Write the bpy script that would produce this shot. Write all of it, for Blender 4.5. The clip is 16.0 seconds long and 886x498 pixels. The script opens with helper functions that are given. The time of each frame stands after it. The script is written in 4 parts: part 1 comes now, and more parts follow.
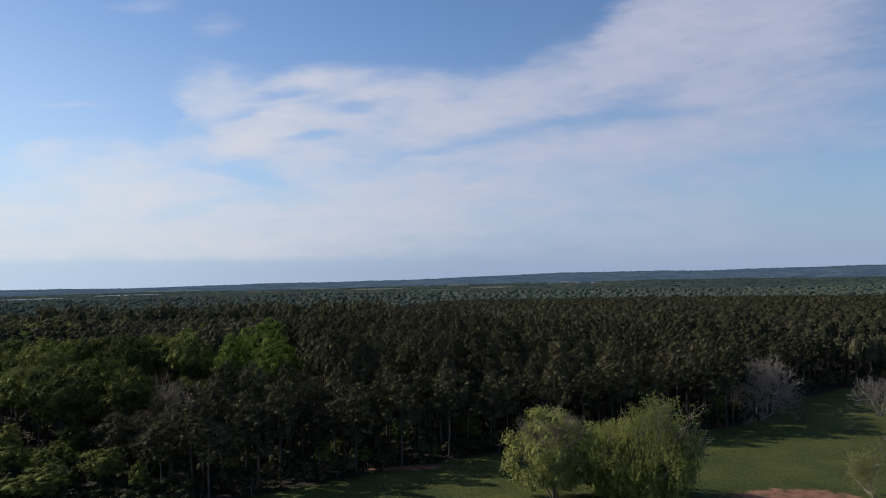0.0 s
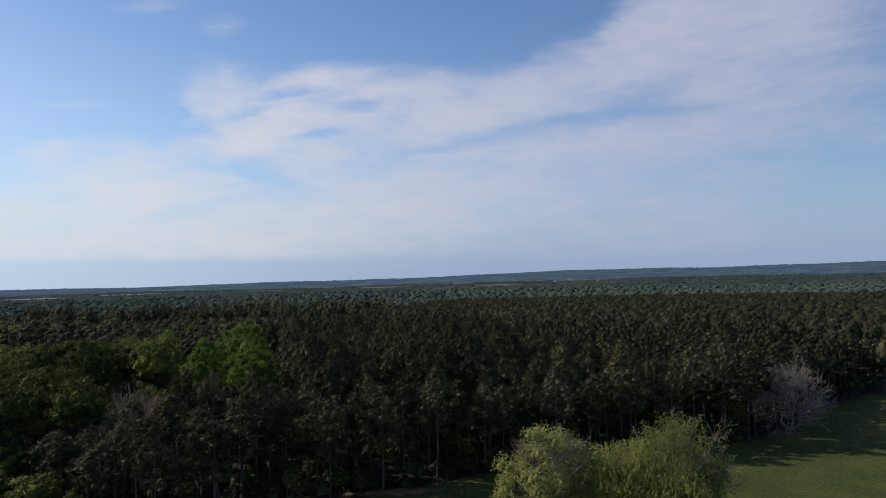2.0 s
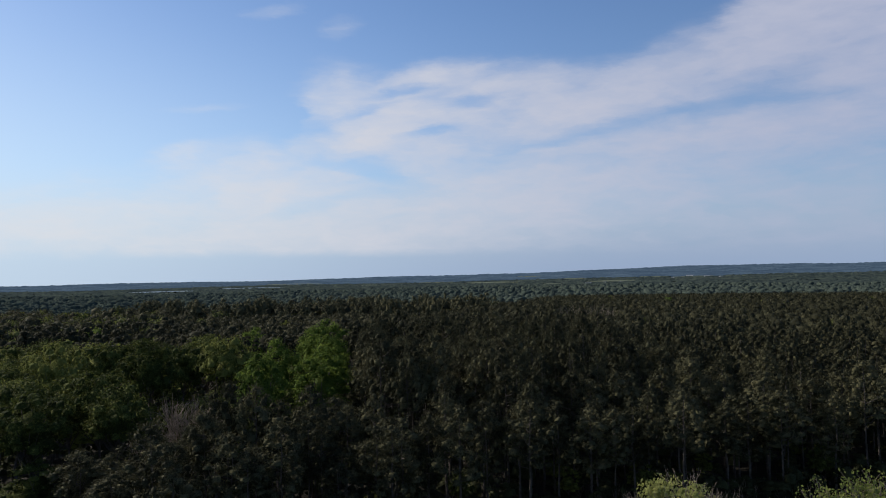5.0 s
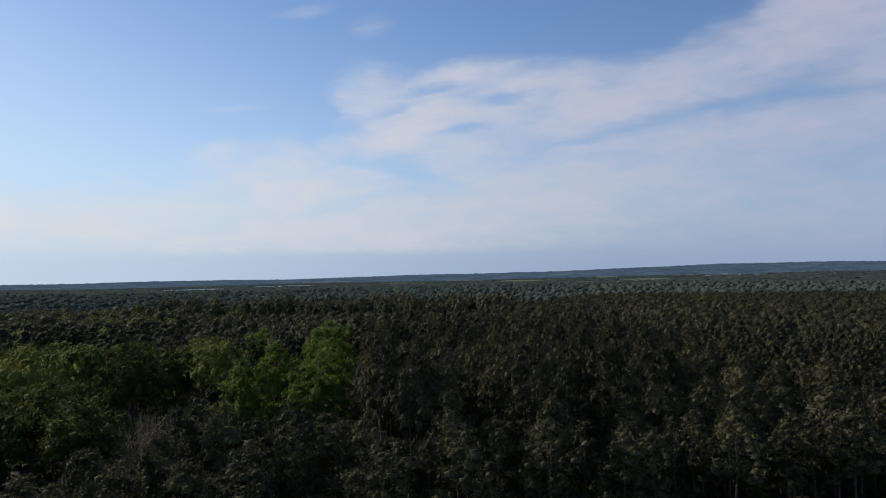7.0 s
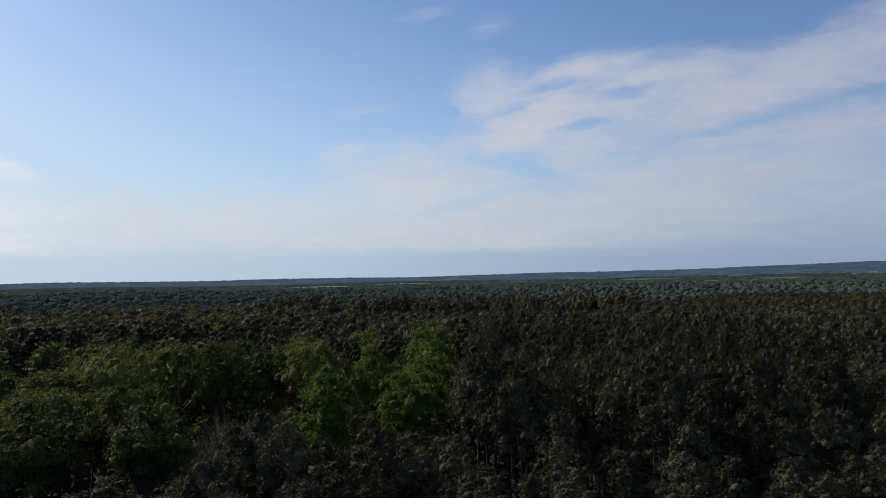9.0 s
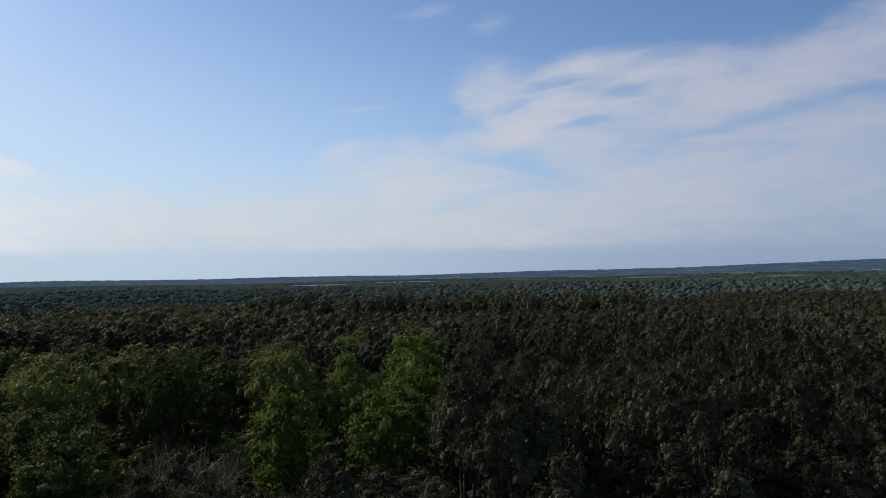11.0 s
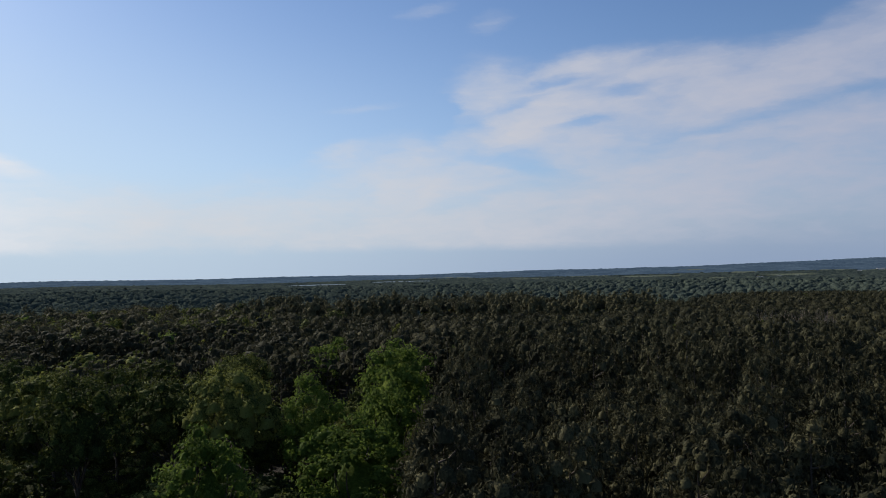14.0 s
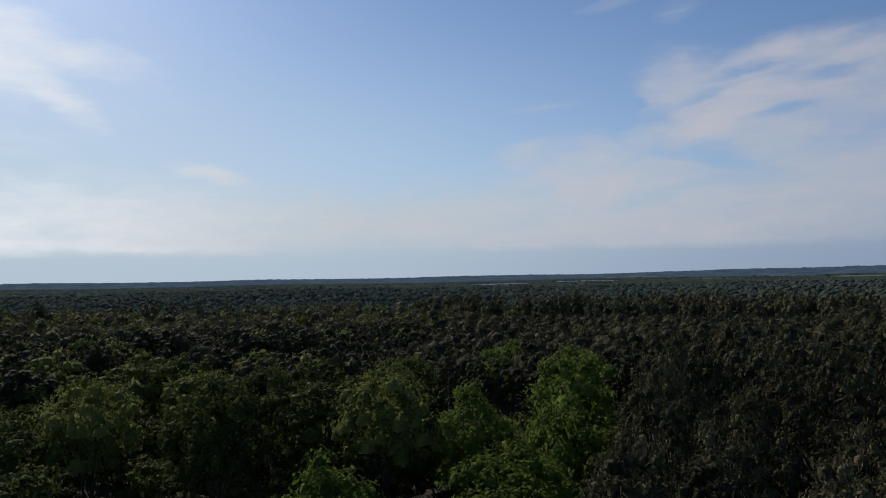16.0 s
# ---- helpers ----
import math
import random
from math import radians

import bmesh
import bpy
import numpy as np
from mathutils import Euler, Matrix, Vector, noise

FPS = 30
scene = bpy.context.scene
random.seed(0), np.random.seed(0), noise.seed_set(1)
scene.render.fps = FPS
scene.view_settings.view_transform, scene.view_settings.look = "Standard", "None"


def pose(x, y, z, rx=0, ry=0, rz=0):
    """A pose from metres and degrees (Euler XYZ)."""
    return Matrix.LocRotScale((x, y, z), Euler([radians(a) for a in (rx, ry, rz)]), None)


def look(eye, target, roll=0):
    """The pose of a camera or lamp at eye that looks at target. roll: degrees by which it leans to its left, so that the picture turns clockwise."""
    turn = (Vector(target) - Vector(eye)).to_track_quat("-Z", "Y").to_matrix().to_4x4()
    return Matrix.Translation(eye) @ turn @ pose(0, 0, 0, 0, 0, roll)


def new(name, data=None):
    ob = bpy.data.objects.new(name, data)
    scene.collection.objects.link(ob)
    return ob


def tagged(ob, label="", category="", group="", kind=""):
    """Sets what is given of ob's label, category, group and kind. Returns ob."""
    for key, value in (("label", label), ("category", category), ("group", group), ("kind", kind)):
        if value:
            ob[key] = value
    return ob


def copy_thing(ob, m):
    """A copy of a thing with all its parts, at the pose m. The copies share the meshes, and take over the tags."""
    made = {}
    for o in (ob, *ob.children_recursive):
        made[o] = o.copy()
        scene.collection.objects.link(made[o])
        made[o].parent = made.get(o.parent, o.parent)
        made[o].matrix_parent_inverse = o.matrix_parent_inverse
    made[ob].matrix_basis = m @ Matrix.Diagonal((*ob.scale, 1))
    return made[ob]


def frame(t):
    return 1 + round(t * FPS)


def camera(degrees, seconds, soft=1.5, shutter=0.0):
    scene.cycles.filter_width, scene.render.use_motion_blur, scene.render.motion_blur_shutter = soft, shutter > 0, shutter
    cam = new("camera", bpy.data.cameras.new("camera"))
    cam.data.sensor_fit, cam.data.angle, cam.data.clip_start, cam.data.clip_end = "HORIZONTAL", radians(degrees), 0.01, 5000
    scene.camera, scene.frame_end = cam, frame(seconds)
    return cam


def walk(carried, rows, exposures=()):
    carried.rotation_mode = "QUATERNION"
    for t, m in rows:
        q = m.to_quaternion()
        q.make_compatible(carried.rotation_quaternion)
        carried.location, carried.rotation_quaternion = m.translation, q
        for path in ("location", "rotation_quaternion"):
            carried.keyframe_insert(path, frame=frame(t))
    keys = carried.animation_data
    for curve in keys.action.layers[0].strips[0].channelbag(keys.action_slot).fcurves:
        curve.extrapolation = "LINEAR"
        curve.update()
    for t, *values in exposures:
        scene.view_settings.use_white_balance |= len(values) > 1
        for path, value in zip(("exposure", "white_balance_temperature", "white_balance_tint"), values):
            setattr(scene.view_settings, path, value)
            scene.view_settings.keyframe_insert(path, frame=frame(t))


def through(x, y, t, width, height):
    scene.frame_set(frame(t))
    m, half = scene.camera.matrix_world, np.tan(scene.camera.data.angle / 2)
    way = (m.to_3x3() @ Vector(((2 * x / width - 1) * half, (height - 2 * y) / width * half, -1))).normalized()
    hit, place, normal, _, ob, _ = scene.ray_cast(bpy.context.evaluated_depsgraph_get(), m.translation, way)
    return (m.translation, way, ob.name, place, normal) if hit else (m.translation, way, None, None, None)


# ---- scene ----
FLIGHT = [  # seconds, x, y, z, heading to the left, tilt up, roll
    (0.0, 0.00, 0.00, 40.00, -0.00, 2.49, -1.10),
    (0.5, 1.19, 4.88, 40.01, 0.00, 2.43, -1.19),
    (1.0, 2.25, 9.84, 40.02, -0.00, 2.39, -1.21),
    (1.5, 3.13, 14.80, 40.04, -0.03, 2.39, -1.23),
    (1.8, 3.52, 17.73, 40.06, 0.00, 2.36, -1.28),
    (2.0, 3.77, 19.69, 40.07, 0.43, 2.35, -1.32),
    (2.1, 3.97, 20.67, 40.08, 1.60, 2.35, -1.28),
    (2.2, 4.16, 21.65, 40.09, 3.70, 2.34, -1.23),
    (2.3, 4.35, 22.64, 40.10, 4.15, 2.34, -1.18),
    (2.4, 4.54, 23.62, 40.11, 4.40, 2.34, -1.13),
    (2.5, 4.73, 24.60, 40.12, 4.51, 2.34, -1.09),
    (3.0, 5.25, 29.75, 40.23, 4.45, 2.30, -1.10),
    (3.3, 5.45, 32.87, 40.34, 4.50, 2.30, -1.03),
    (3.4, 5.51, 33.91, 40.37, 6.60, 2.29, -1.00),
    (3.5, 5.58, 34.95, 40.41, 8.25, 2.29, -0.98),
    (3.6, 5.65, 35.99, 40.44, 8.70, 2.28, -1.00),
    (3.7, 5.71, 37.02, 40.47, 8.87, 2.26, -1.01),
    (5.8, 6.98, 57.70, 39.90, 9.10, 2.10, -1.11),
    (5.9, 7.03, 58.71, 39.90, 10.10, 2.10, -1.09),
    (6.0, 7.08, 59.72, 39.90, 10.88, 2.11, -1.08),
    (6.1, 7.12, 60.74, 39.90, 11.10, 2.10, -1.08),
    (6.2, 7.15, 61.75, 39.89, 11.25, 2.10, -1.07),
    (6.5, 7.26, 64.79, 39.87, 11.27, 2.08, -1.06),
    (7.0, 6.96, 69.70, 39.79, 11.28, 2.06, -1.05),
    (7.5, 6.45, 74.53, 39.70, 11.21, 2.04, -1.07),
    (7.7, 6.25, 76.48, 39.67, 11.45, 2.07, -1.05),
    (7.8, 6.15, 77.46, 39.65, 13.70, 2.08, -1.03),
    (7.9, 6.05, 78.43, 39.63, 16.90, 2.09, -1.02),
    (8.0, 5.95, 79.40, 39.62, 19.41, 2.11, -1.00),
    (8.1, 5.86, 80.41, 39.59, 20.10, 2.10, -0.98),
    (8.2, 5.78, 81.42, 39.57, 20.35, 2.10, -0.96),
    (8.5, 5.52, 84.45, 39.49, 20.50, 2.07, -0.90),
    (9.0, 4.78, 89.41, 39.34, 20.48, 2.07, -0.94),
    (11.5, -0.53, 113.27, 39.81, 20.55, 1.90, -0.97),
    (12.0, -1.68, 117.64, 39.73, 20.53, 1.89, -0.92),
    (12.5, -2.81, 121.92, 39.72, 20.55, 1.88, -0.94),
    (13.0, -3.89, 126.13, 39.81, 20.56, 1.88, -1.02),
    (13.5, -5.04, 130.34, 39.89, 20.57, 1.87, -1.07),
    (14.0, -6.34, 134.58, 39.91, 20.57, 1.88, -1.09),
    (14.5, -7.83, 138.85, 39.84, 20.57, 1.86, -1.03),
    (14.6, -8.18, 139.69, 39.79, 21.50, 1.91, -1.02),
    (14.7, -8.53, 140.53, 39.75, 25.60, 1.95, -1.00),
    (14.8, -8.88, 141.37, 39.71, 31.20, 2.00, -0.98),
    (14.9, -9.23, 142.21, 39.66, 33.80, 2.04, -0.96),
    (15.0, -9.58, 143.05, 39.62, 34.39, 2.08, -0.94),
    (15.1, -9.92, 143.91, 39.58, 34.40, 2.08, -0.95),
    (15.5, -11.28, 147.33, 39.41, 34.36, 2.07, -0.98),
    (16.0, -13.06, 151.57, 39.18, 34.35, 2.08, -1.04),
]


def aimed(x, y, z, yaw, pitch, roll):
    a, p = radians(yaw), radians(pitch)
    return look((x, y, z), (x - math.sin(a) * math.cos(p), y + math.cos(a) * math.cos(p), z + math.sin(p)), roll)


cam = camera(60.99, 16.0, soft=1.0)
EXPOSURE = [(0, 0.03), (3.7, 0.0), (7, -0.05), (8, -0.12), (14.5, -0.17), (15, -0.22), (15.5, -0.32), (16, -0.4)]
walk(cam, [(row[0], aimed(*row[1:])) for row in FLIGHT], EXPOSURE)

# ---- sky, sun ----
SUN_AZ, SUN_EL = -67.0, 30.0  # degrees from +y to the right, and up


CLOUD_SHELF = [
    (1.3, 13.1, 8.1, 2.0, 8, 0.60),
    (9.7, 14.8, 6.3, 2.2, 12, 0.70),
    (15.6, 17.5, 4.8, 2.5, 37, 0.80),
    (22.6, 18.9, 8.1, 5.3, 25, 0.75),
    (23.4, 15.5, 11.6, 5.0, 5, 0.50),
    (10.2, 10.6, 11.1, 2.2, 1, 0.50),
    (22.2, 9.7, 11.2, 3.4, 3, 0.45),
    (0.8, 7.7, 11.2, 3.4, 4, 0.60),
    (14.2, 5.2, 10.1, 3.9, 6, 0.45),
    (24.0, 3.2, 10.1, 4.5, 6, 0.20),
]
CLOUD_WISPS = [
    (-17.0, 14.0, 3.3, 2.0, 6, 0.45),
    (-12.3, 12.6, 7.6, 2.8, 7, 0.40),
    (-0.8, 13.1, 8.0, 2.5, -1, 0.35),
    (-11.3, 14.8, 2.8, 1.0, 22, 0.50),
    (-7.9, 15.3, 3.2, 1.1, -1, 0.50),
    (-3.4, 14.8, 3.6, 1.3, -0, 0.35),
    (-16.8, 10.4, 3.6, 1.0, 4, 0.55),
    (-12.7, 12.0, 4.7, 1.5, 23, 0.55),
    (-9.6, 9.9, 4.9, 1.7, 6, 0.60),
    (-6.7, 13.0, 3.7, 1.0, 17, 0.35),
    (-28.4, 9.1, 2.2, 0.8, 5, 0.35),
    (-22.0, 8.1, 7.1, 2.0, -4, 0.60),
    (-26.5, 12.5, 3.7, 0.3, 5, 0.22),
    (-21.4, 19.5, 2.7, 0.5, 10, 0.30),
    (-16.7, 18.5, 2.0, 0.8, 15, 0.25),
]
CLOUD_WEST = [
    (-72.0, 12.0, 26.0, 13.0, 0, 0.2),
    (-65.2, 14.2, 3.7, 1.3, -14, 0.60),
    (-60.9, 12.3, 3.0, 0.9, -32, 0.45),
    (-63.8, 16.5, 4.2, 1.5, -17, 0.45),
    (-58.5, 15.0, 4.0, 1.1, -14, 0.25),
    (-51.3, 7.6, 2.7, 0.6, -10, 0.65),
    (-55.7, 3.8, 20.0, 2.8, 0, 0.60),
    (-27.7, 3.8, 17.1, 3.4, -1, 0.60),
    (-8.4, 4.2, 16.2, 3.6, -0, 0.60),
    (-58.2, 2.5, 10.0, 0.3, -1, 0.25),
]
CLOUD_GAPS = [
    (-15.6, 8.4, 3.4, 0.5, -12, -0.14),
    (-13.2, 7.6, 2.6, 0.4, -8, -0.12),
    (-18.2, 5.6, 4.0, 0.6, 14, -0.18),
    (-20.5, 11.8, 1.6, 0.9, 60, -0.35),
    (4.8, 11.2, 7.0, 0.4, 9, -0.18),
    (1.5, 10.2, 5.0, 0.3, 7, -0.2),
    (14.4, 11.9, 7.5, 0.6, 3, -0.26),
    (-11.8, 14.1, 2.6, 0.35, 10, -0.34),
    (-6.5, 13.3, 2.8, 0.45, 8, -0.3),
    (-9.4, 11.2, 2.6, 0.3, 9, -0.28),
    (-14.6, 12.6, 2.6, 0.3, 16, -0.22),
    (23.1, 6.4, 9.3, 2.2, -5, -0.15),
]


def build_world():
    w = bpy.data.worlds.new("sky")
    scene.world = w
    w.use_nodes = True
    nt = w.node_tree
    nt.nodes.clear()
    N = lambda kind: nt.nodes.new(kind)
    L = nt.links.new

    def math_node(op, a, b=None, c=None, clamp=False):
        n = N("ShaderNodeMath")
        n.operation, n.use_clamp = op, clamp
        for k, v in enumerate((a, b, c)):
            if v is None:
                continue
            if isinstance(v, (int, float)):
                n.inputs[k].default_value = v
            else:
                L(v, n.inputs[k])
        return n.outputs[0]

    def ramp(v, lo, hi, a=0.0, b=1.0):
        n = N("ShaderNodeMapRange")
        n.interpolation_type = "SMOOTHSTEP"
        L(v, n.inputs[0])
        for k, x in zip((1, 2, 3, 4), (lo, hi, a, b)):
            n.inputs[k].default_value = x
        return n.outputs[0]

    def mix(f, a, b):
        n = N("ShaderNodeMix")
        n.data_type = "RGBA"
        if isinstance(f, float):
            n.inputs[0].default_value = f
        else:
            L(f, n.inputs[0])
        for k, v in ((6, a), (7, b)):
            if isinstance(v, tuple):
                n.inputs[k].default_value = (*v, 1)
            else:
                L(v, n.inputs[k])
        return n.outputs[2]

    def mix_value(f, a, b):
        n = N("ShaderNodeMix")
        for k, v in ((0, f), (2, a), (3, b)):
            L(v, n.inputs[k])
        return n.outputs[0]

    def noise_at(vec, scale, detail, rough, move=(0, 0, 0), stretch=(1, 1, 1), turn=0.0):
        m = N("ShaderNodeMapping")
        m.inputs[1].default_value, m.inputs[3].default_value = move, stretch
        m.inputs[2].default_value = (0, 0, radians(turn))
        L(vec, m.inputs[0])
        n = N("ShaderNodeTexNoise")
        n.inputs["Scale"].default_value, n.inputs["Detail"].default_value, n.inputs["Roughness"].default_value = scale, detail, rough
        L(m.outputs[0], n.inputs["Vector"])
        return n

    sky = N("ShaderNodeTexSky")
    sky.sky_type, sky.sun_disc = "NISHITA", False
    sky.sun_elevation, sky.sun_rotation = radians(SUN_EL), radians(SUN_AZ)
    sky.air_density, sky.dust_density, sky.ozone_density = 1.0, 0.4, 3.0
    tint = N("ShaderNodeMix")
    tint.data_type, tint.blend_type = "RGBA", "MULTIPLY"
    tint.inputs[0].default_value = 1.0
    L(sky.outputs[0], tint.inputs[6])
    tint.inputs[7].default_value = SKY_TINT

    co = N("ShaderNodeTexCoord")
    xyz = N("ShaderNodeSeparateXYZ")
    L(co.outputs["Generated"], xyz.inputs[0])
    az = math_node("MULTIPLY", math_node("ARCTAN2", xyz.outputs[0], xyz.outputs[1]), 57.2958)
    el = math_node("MULTIPLY", math_node("ARCSINE", xyz.outputs[2]), 57.2958)
    flat = N("ShaderNodeCombineXYZ")
    L(az, flat.inputs[0]), L(el, flat.inputs[1])

    def warp(vec, n, amount):
        s = N("ShaderNodeVectorMath")
        s.operation = "SUBTRACT"
        L(n.outputs["Color"], s.inputs[0])
        s.inputs[1].default_value = (0.5, 0.5, 0.5)
        m = N("ShaderNodeVectorMath")
        m.operation = "MULTIPLY_ADD"
        L(s.outputs[0], m.inputs[0])
        m.inputs[1].default_value = amount
        L(vec, m.inputs[2])
        return m.outputs[0]

    place = warp(flat.outputs[0], noise_at(flat.outputs[0], 0.22, 3, 0.55, stretch=(0.6, 1.3, 1)), (2.6, 1.0, 0))
    place = warp(place, noise_at(flat.outputs[0], 0.9, 5, 0.6, (3, 7, 0), (0.5, 1.6, 1), -12), (2.4, 0.8, 0))

    def stroke(total, row):
        a, e, half, wide, turn, amount = row
        m = N("ShaderNodeMapping")
        m.vector_type = "TEXTURE"
        m.inputs[1].default_value = (a, e, 0)
        m.inputs[2].default_value = (0, 0, radians(turn))
        m.inputs[3].default_value = (half * 1.25, wide * 1.5, 1)
        L(place, m.inputs[0])
        d = N("ShaderNodeVectorMath")
        d.operation = "LENGTH"
        L(m.outputs[0], d.inputs[0])
        soft = ramp(d.outputs["Value"], 0.1, 1.15, 1.0, 0.0)
        return math_node("MULTIPLY_ADD", soft, amount, total)

    total = 0.0
    for row in CLOUD_SHELF + CLOUD_WISPS + CLOUD_WEST:
        total = stroke(total, row)
    # thick cloud saturates, then the gaps bite into it
    total = math_node("SUBTRACT", 1.0, math_node("POWER", 2.718, math_node("MULTIPLY", total, -1.25)))
    for row in CLOUD_GAPS:
        total = stroke(total, row)
    # wind-drawn filaments fray the edges
    fine = noise_at(place, 0.5, 7, 0.55, (1, 2, 0), (0.42, 1.2, 1), -24).outputs[0]
    silk = noise_at(place, 1.2, 5, 0.55, (5, 1, 0), (0.3, 1.2, 1), -26).outputs[0]
    frayed = math_node("MULTIPLY_ADD", math_node("SUBTRACT", fine, 0.5), 1.0, math_node("MULTIPLY", math_node("SUBTRACT", silk, 0.5), 0.45))
    total = ramp(math_node("MULTIPLY_ADD", frayed, ramp(total, 0.0, 0.4, 0.06, 0.62), total), 0.04, 0.98)
    under = math_node("MULTIPLY_ADD", math_node("SUBTRACT", fine, 0.5), 0.9, el)
    total = math_node("MULTIPLY", total, mix_value(ramp(az, -14, 6), ramp(under, 1.5, 2.35), ramp(el, 0.3, 2.6)), clamp=True)
    white = mix(ramp(az, -70, -38), CLOUD_SUN_COLOUR, mix(ramp(az, -40, 26), CLOUD_WEST_COLOUR, CLOUD_EAST_COLOUR))
    low = mix(ramp(az, -60, 10), HAZE_WEST, HAZE_EAST)
    base = mix(ramp(el, 9.0, 0.2, 0.0, 0.92), tint.outputs[2], low)
    base = mix(math_node("MULTIPLY", ramp(az, 4, -68, 0.09, 0.72), ramp(el, 22, 7, 0.2, 1.0)), base, THIN_VEIL)
    colour = mix(total, base, white)
    bg = N("ShaderNodeBackground")
    L(colour, bg.inputs[0])
    bg.inputs[1].default_value = 0.1
    out = N("ShaderNodeOutputWorld")
    L(bg.outputs[0], out.inputs[0])


SKY_TINT = (0.83, 0.945, 1.13, 1)
CLOUD_SUN_COLOUR, CLOUD_WEST_COLOUR, CLOUD_EAST_COLOUR = (11.2, 11.4, 11.8), (7.35, 7.4, 7.75), (4.35, 4.7, 6.15)
HAZE_WEST, HAZE_EAST = (4.4, 5.8, 7.8), (2.6, 3.5, 5.4)
THIN_VEIL = (6.2, 7.5, 8.7)
build_world()
sun = new("sun", bpy.data.lights.new("sun", "SUN"))
sun.data.energy, sun.data.angle, sun.data.color = 5.0, radians(0.6), (1.0, 0.93, 0.82)
sa, se = radians(SUN_AZ), radians(SUN_EL)
sun.matrix_world = look((0, 0, 0), (-math.sin(sa) * math.cos(se), -math.cos(sa) * math.cos(se), -math.sin(se)))


# ---- materials ----
def material(name):
    m = bpy.data.materials.new(name)
    m.use_nodes = True
    return m, m.node_tree, m.node_tree.nodes["Principled BSDF"]


def node_noise(nt, scale, detail=4, coords="Object"):
    co = nt.nodes.new("ShaderNodeTexCoord")
    n = nt.nodes.new("ShaderNodeTexNoise")
    n.inputs["Scale"].default_value, n.inputs["Detail"].default_value = scale, detail
    nt.links.new(co.outputs[coords], n.inputs["Vector"])
    return n


def node_ramp(nt, fac, stops):
    r = nt.nodes.new("ShaderNodeValToRGB")
    while len(r.color_ramp.elements) < len(stops):
        r.color_ramp.elements.new(0.5)
    for e, (p, c) in zip(r.color_ramp.elements, stops):
        e.position, e.color = p, (*c, 1)
    nt.links.new(fac, r.inputs[0])
    return r


def leaf_material(name, dark, mid, light, through=0.35, rough=0.85, gloss=0.06, fine=5.0):
    """Foliage: each tree and each spray a little different, with some light passing through the blades."""
    m, nt, bsdf = material(name)
    L = nt.links.new
    info, geo = nt.nodes.new("ShaderNodeObjectInfo"), nt.nodes.new("ShaderNodeNewGeometry")
    grain = node_noise(nt, 0.35, 3)
    add = nt.nodes.new("ShaderNodeMath")
    add.operation = "MULTIPLY_ADD"
    L(geo.outputs["Random Per Island"], add.inputs[0])
    add.inputs[1].default_value = 0.2
    L(grain.outputs[0], add.inputs[2])
    add2 = nt.nodes.new("ShaderNodeMath")
    add2.operation = "MULTIPLY_ADD"
    L(info.outputs["Random"], add2.inputs[0])
    add2.inputs[1].default_value = 0.35
    L(add.outputs[0], add2.inputs[2])
    leafy = node_noise(nt, fine, 3)
    add3 = nt.nodes.new("ShaderNodeMath")
    add3.operation = "MULTIPLY_ADD"
    L(leafy.outputs[0], add3.inputs[0])
    add3.inputs[1].default_value = 0.9
    L(add2.outputs[0], add3.inputs[2])
    less = nt.nodes.new("ShaderNodeMath")
    less.operation = "SUBTRACT"
    L(add3.outputs[0], less.inputs[0])
    less.inputs[1].default_value = 0.45
    relief = nt.nodes.new("ShaderNodeBump")
    relief.inputs["Strength"].default_value, relief.inputs["Distance"].default_value = 1.0, 0.5 / fine
    L(leafy.outputs[0], relief.inputs["Height"]), L(relief.outputs[0], bsdf.inputs["Normal"])
    ramp = node_ramp(nt, less.outputs[0], ((0.4, dark), (0.72, mid), (0.98, light)))
    L(ramp.outputs[0], bsdf.inputs["Base Color"])
    bsdf.inputs["Roughness"].default_value = rough
    bsdf.inputs["Specular IOR Level"].default_value = gloss
    tr = nt.nodes.new("ShaderNodeBsdfTranslucent")
    L(ramp.outputs[0], tr.inputs[0])
    mx = nt.nodes.new("ShaderNodeMixShader")
    mx.inputs[0].default_value = through
    L(bsdf.outputs[0], mx.inputs[1]), L(tr.outputs[0], mx.inputs[2])
    L(mx.outputs[0], nt.nodes["Material Output"].inputs[0])
    return m


def bark_material(name, dark, light, scale=3.0):
    m, nt, bsdf = material(name)
    n = node_noise(nt, scale, 6)
    r = node_ramp(nt, n.outputs[0], ((0.3, dark), (0.7, light)))
    nt.links.new(r.outputs[0], bsdf.inputs["Base Color"])
    bsdf.inputs["Roughness"].default_value = 0.9
    b = nt.nodes.new("ShaderNodeBump")
    b.inputs["Strength"].default_value, b.inputs["Distance"].default_value = 0.6, 0.05
    nt.links.new(n.outputs[0], b.inputs["Height"])
    nt.links.new(b.outputs[0], bsdf.inputs["Normal"])
    return m


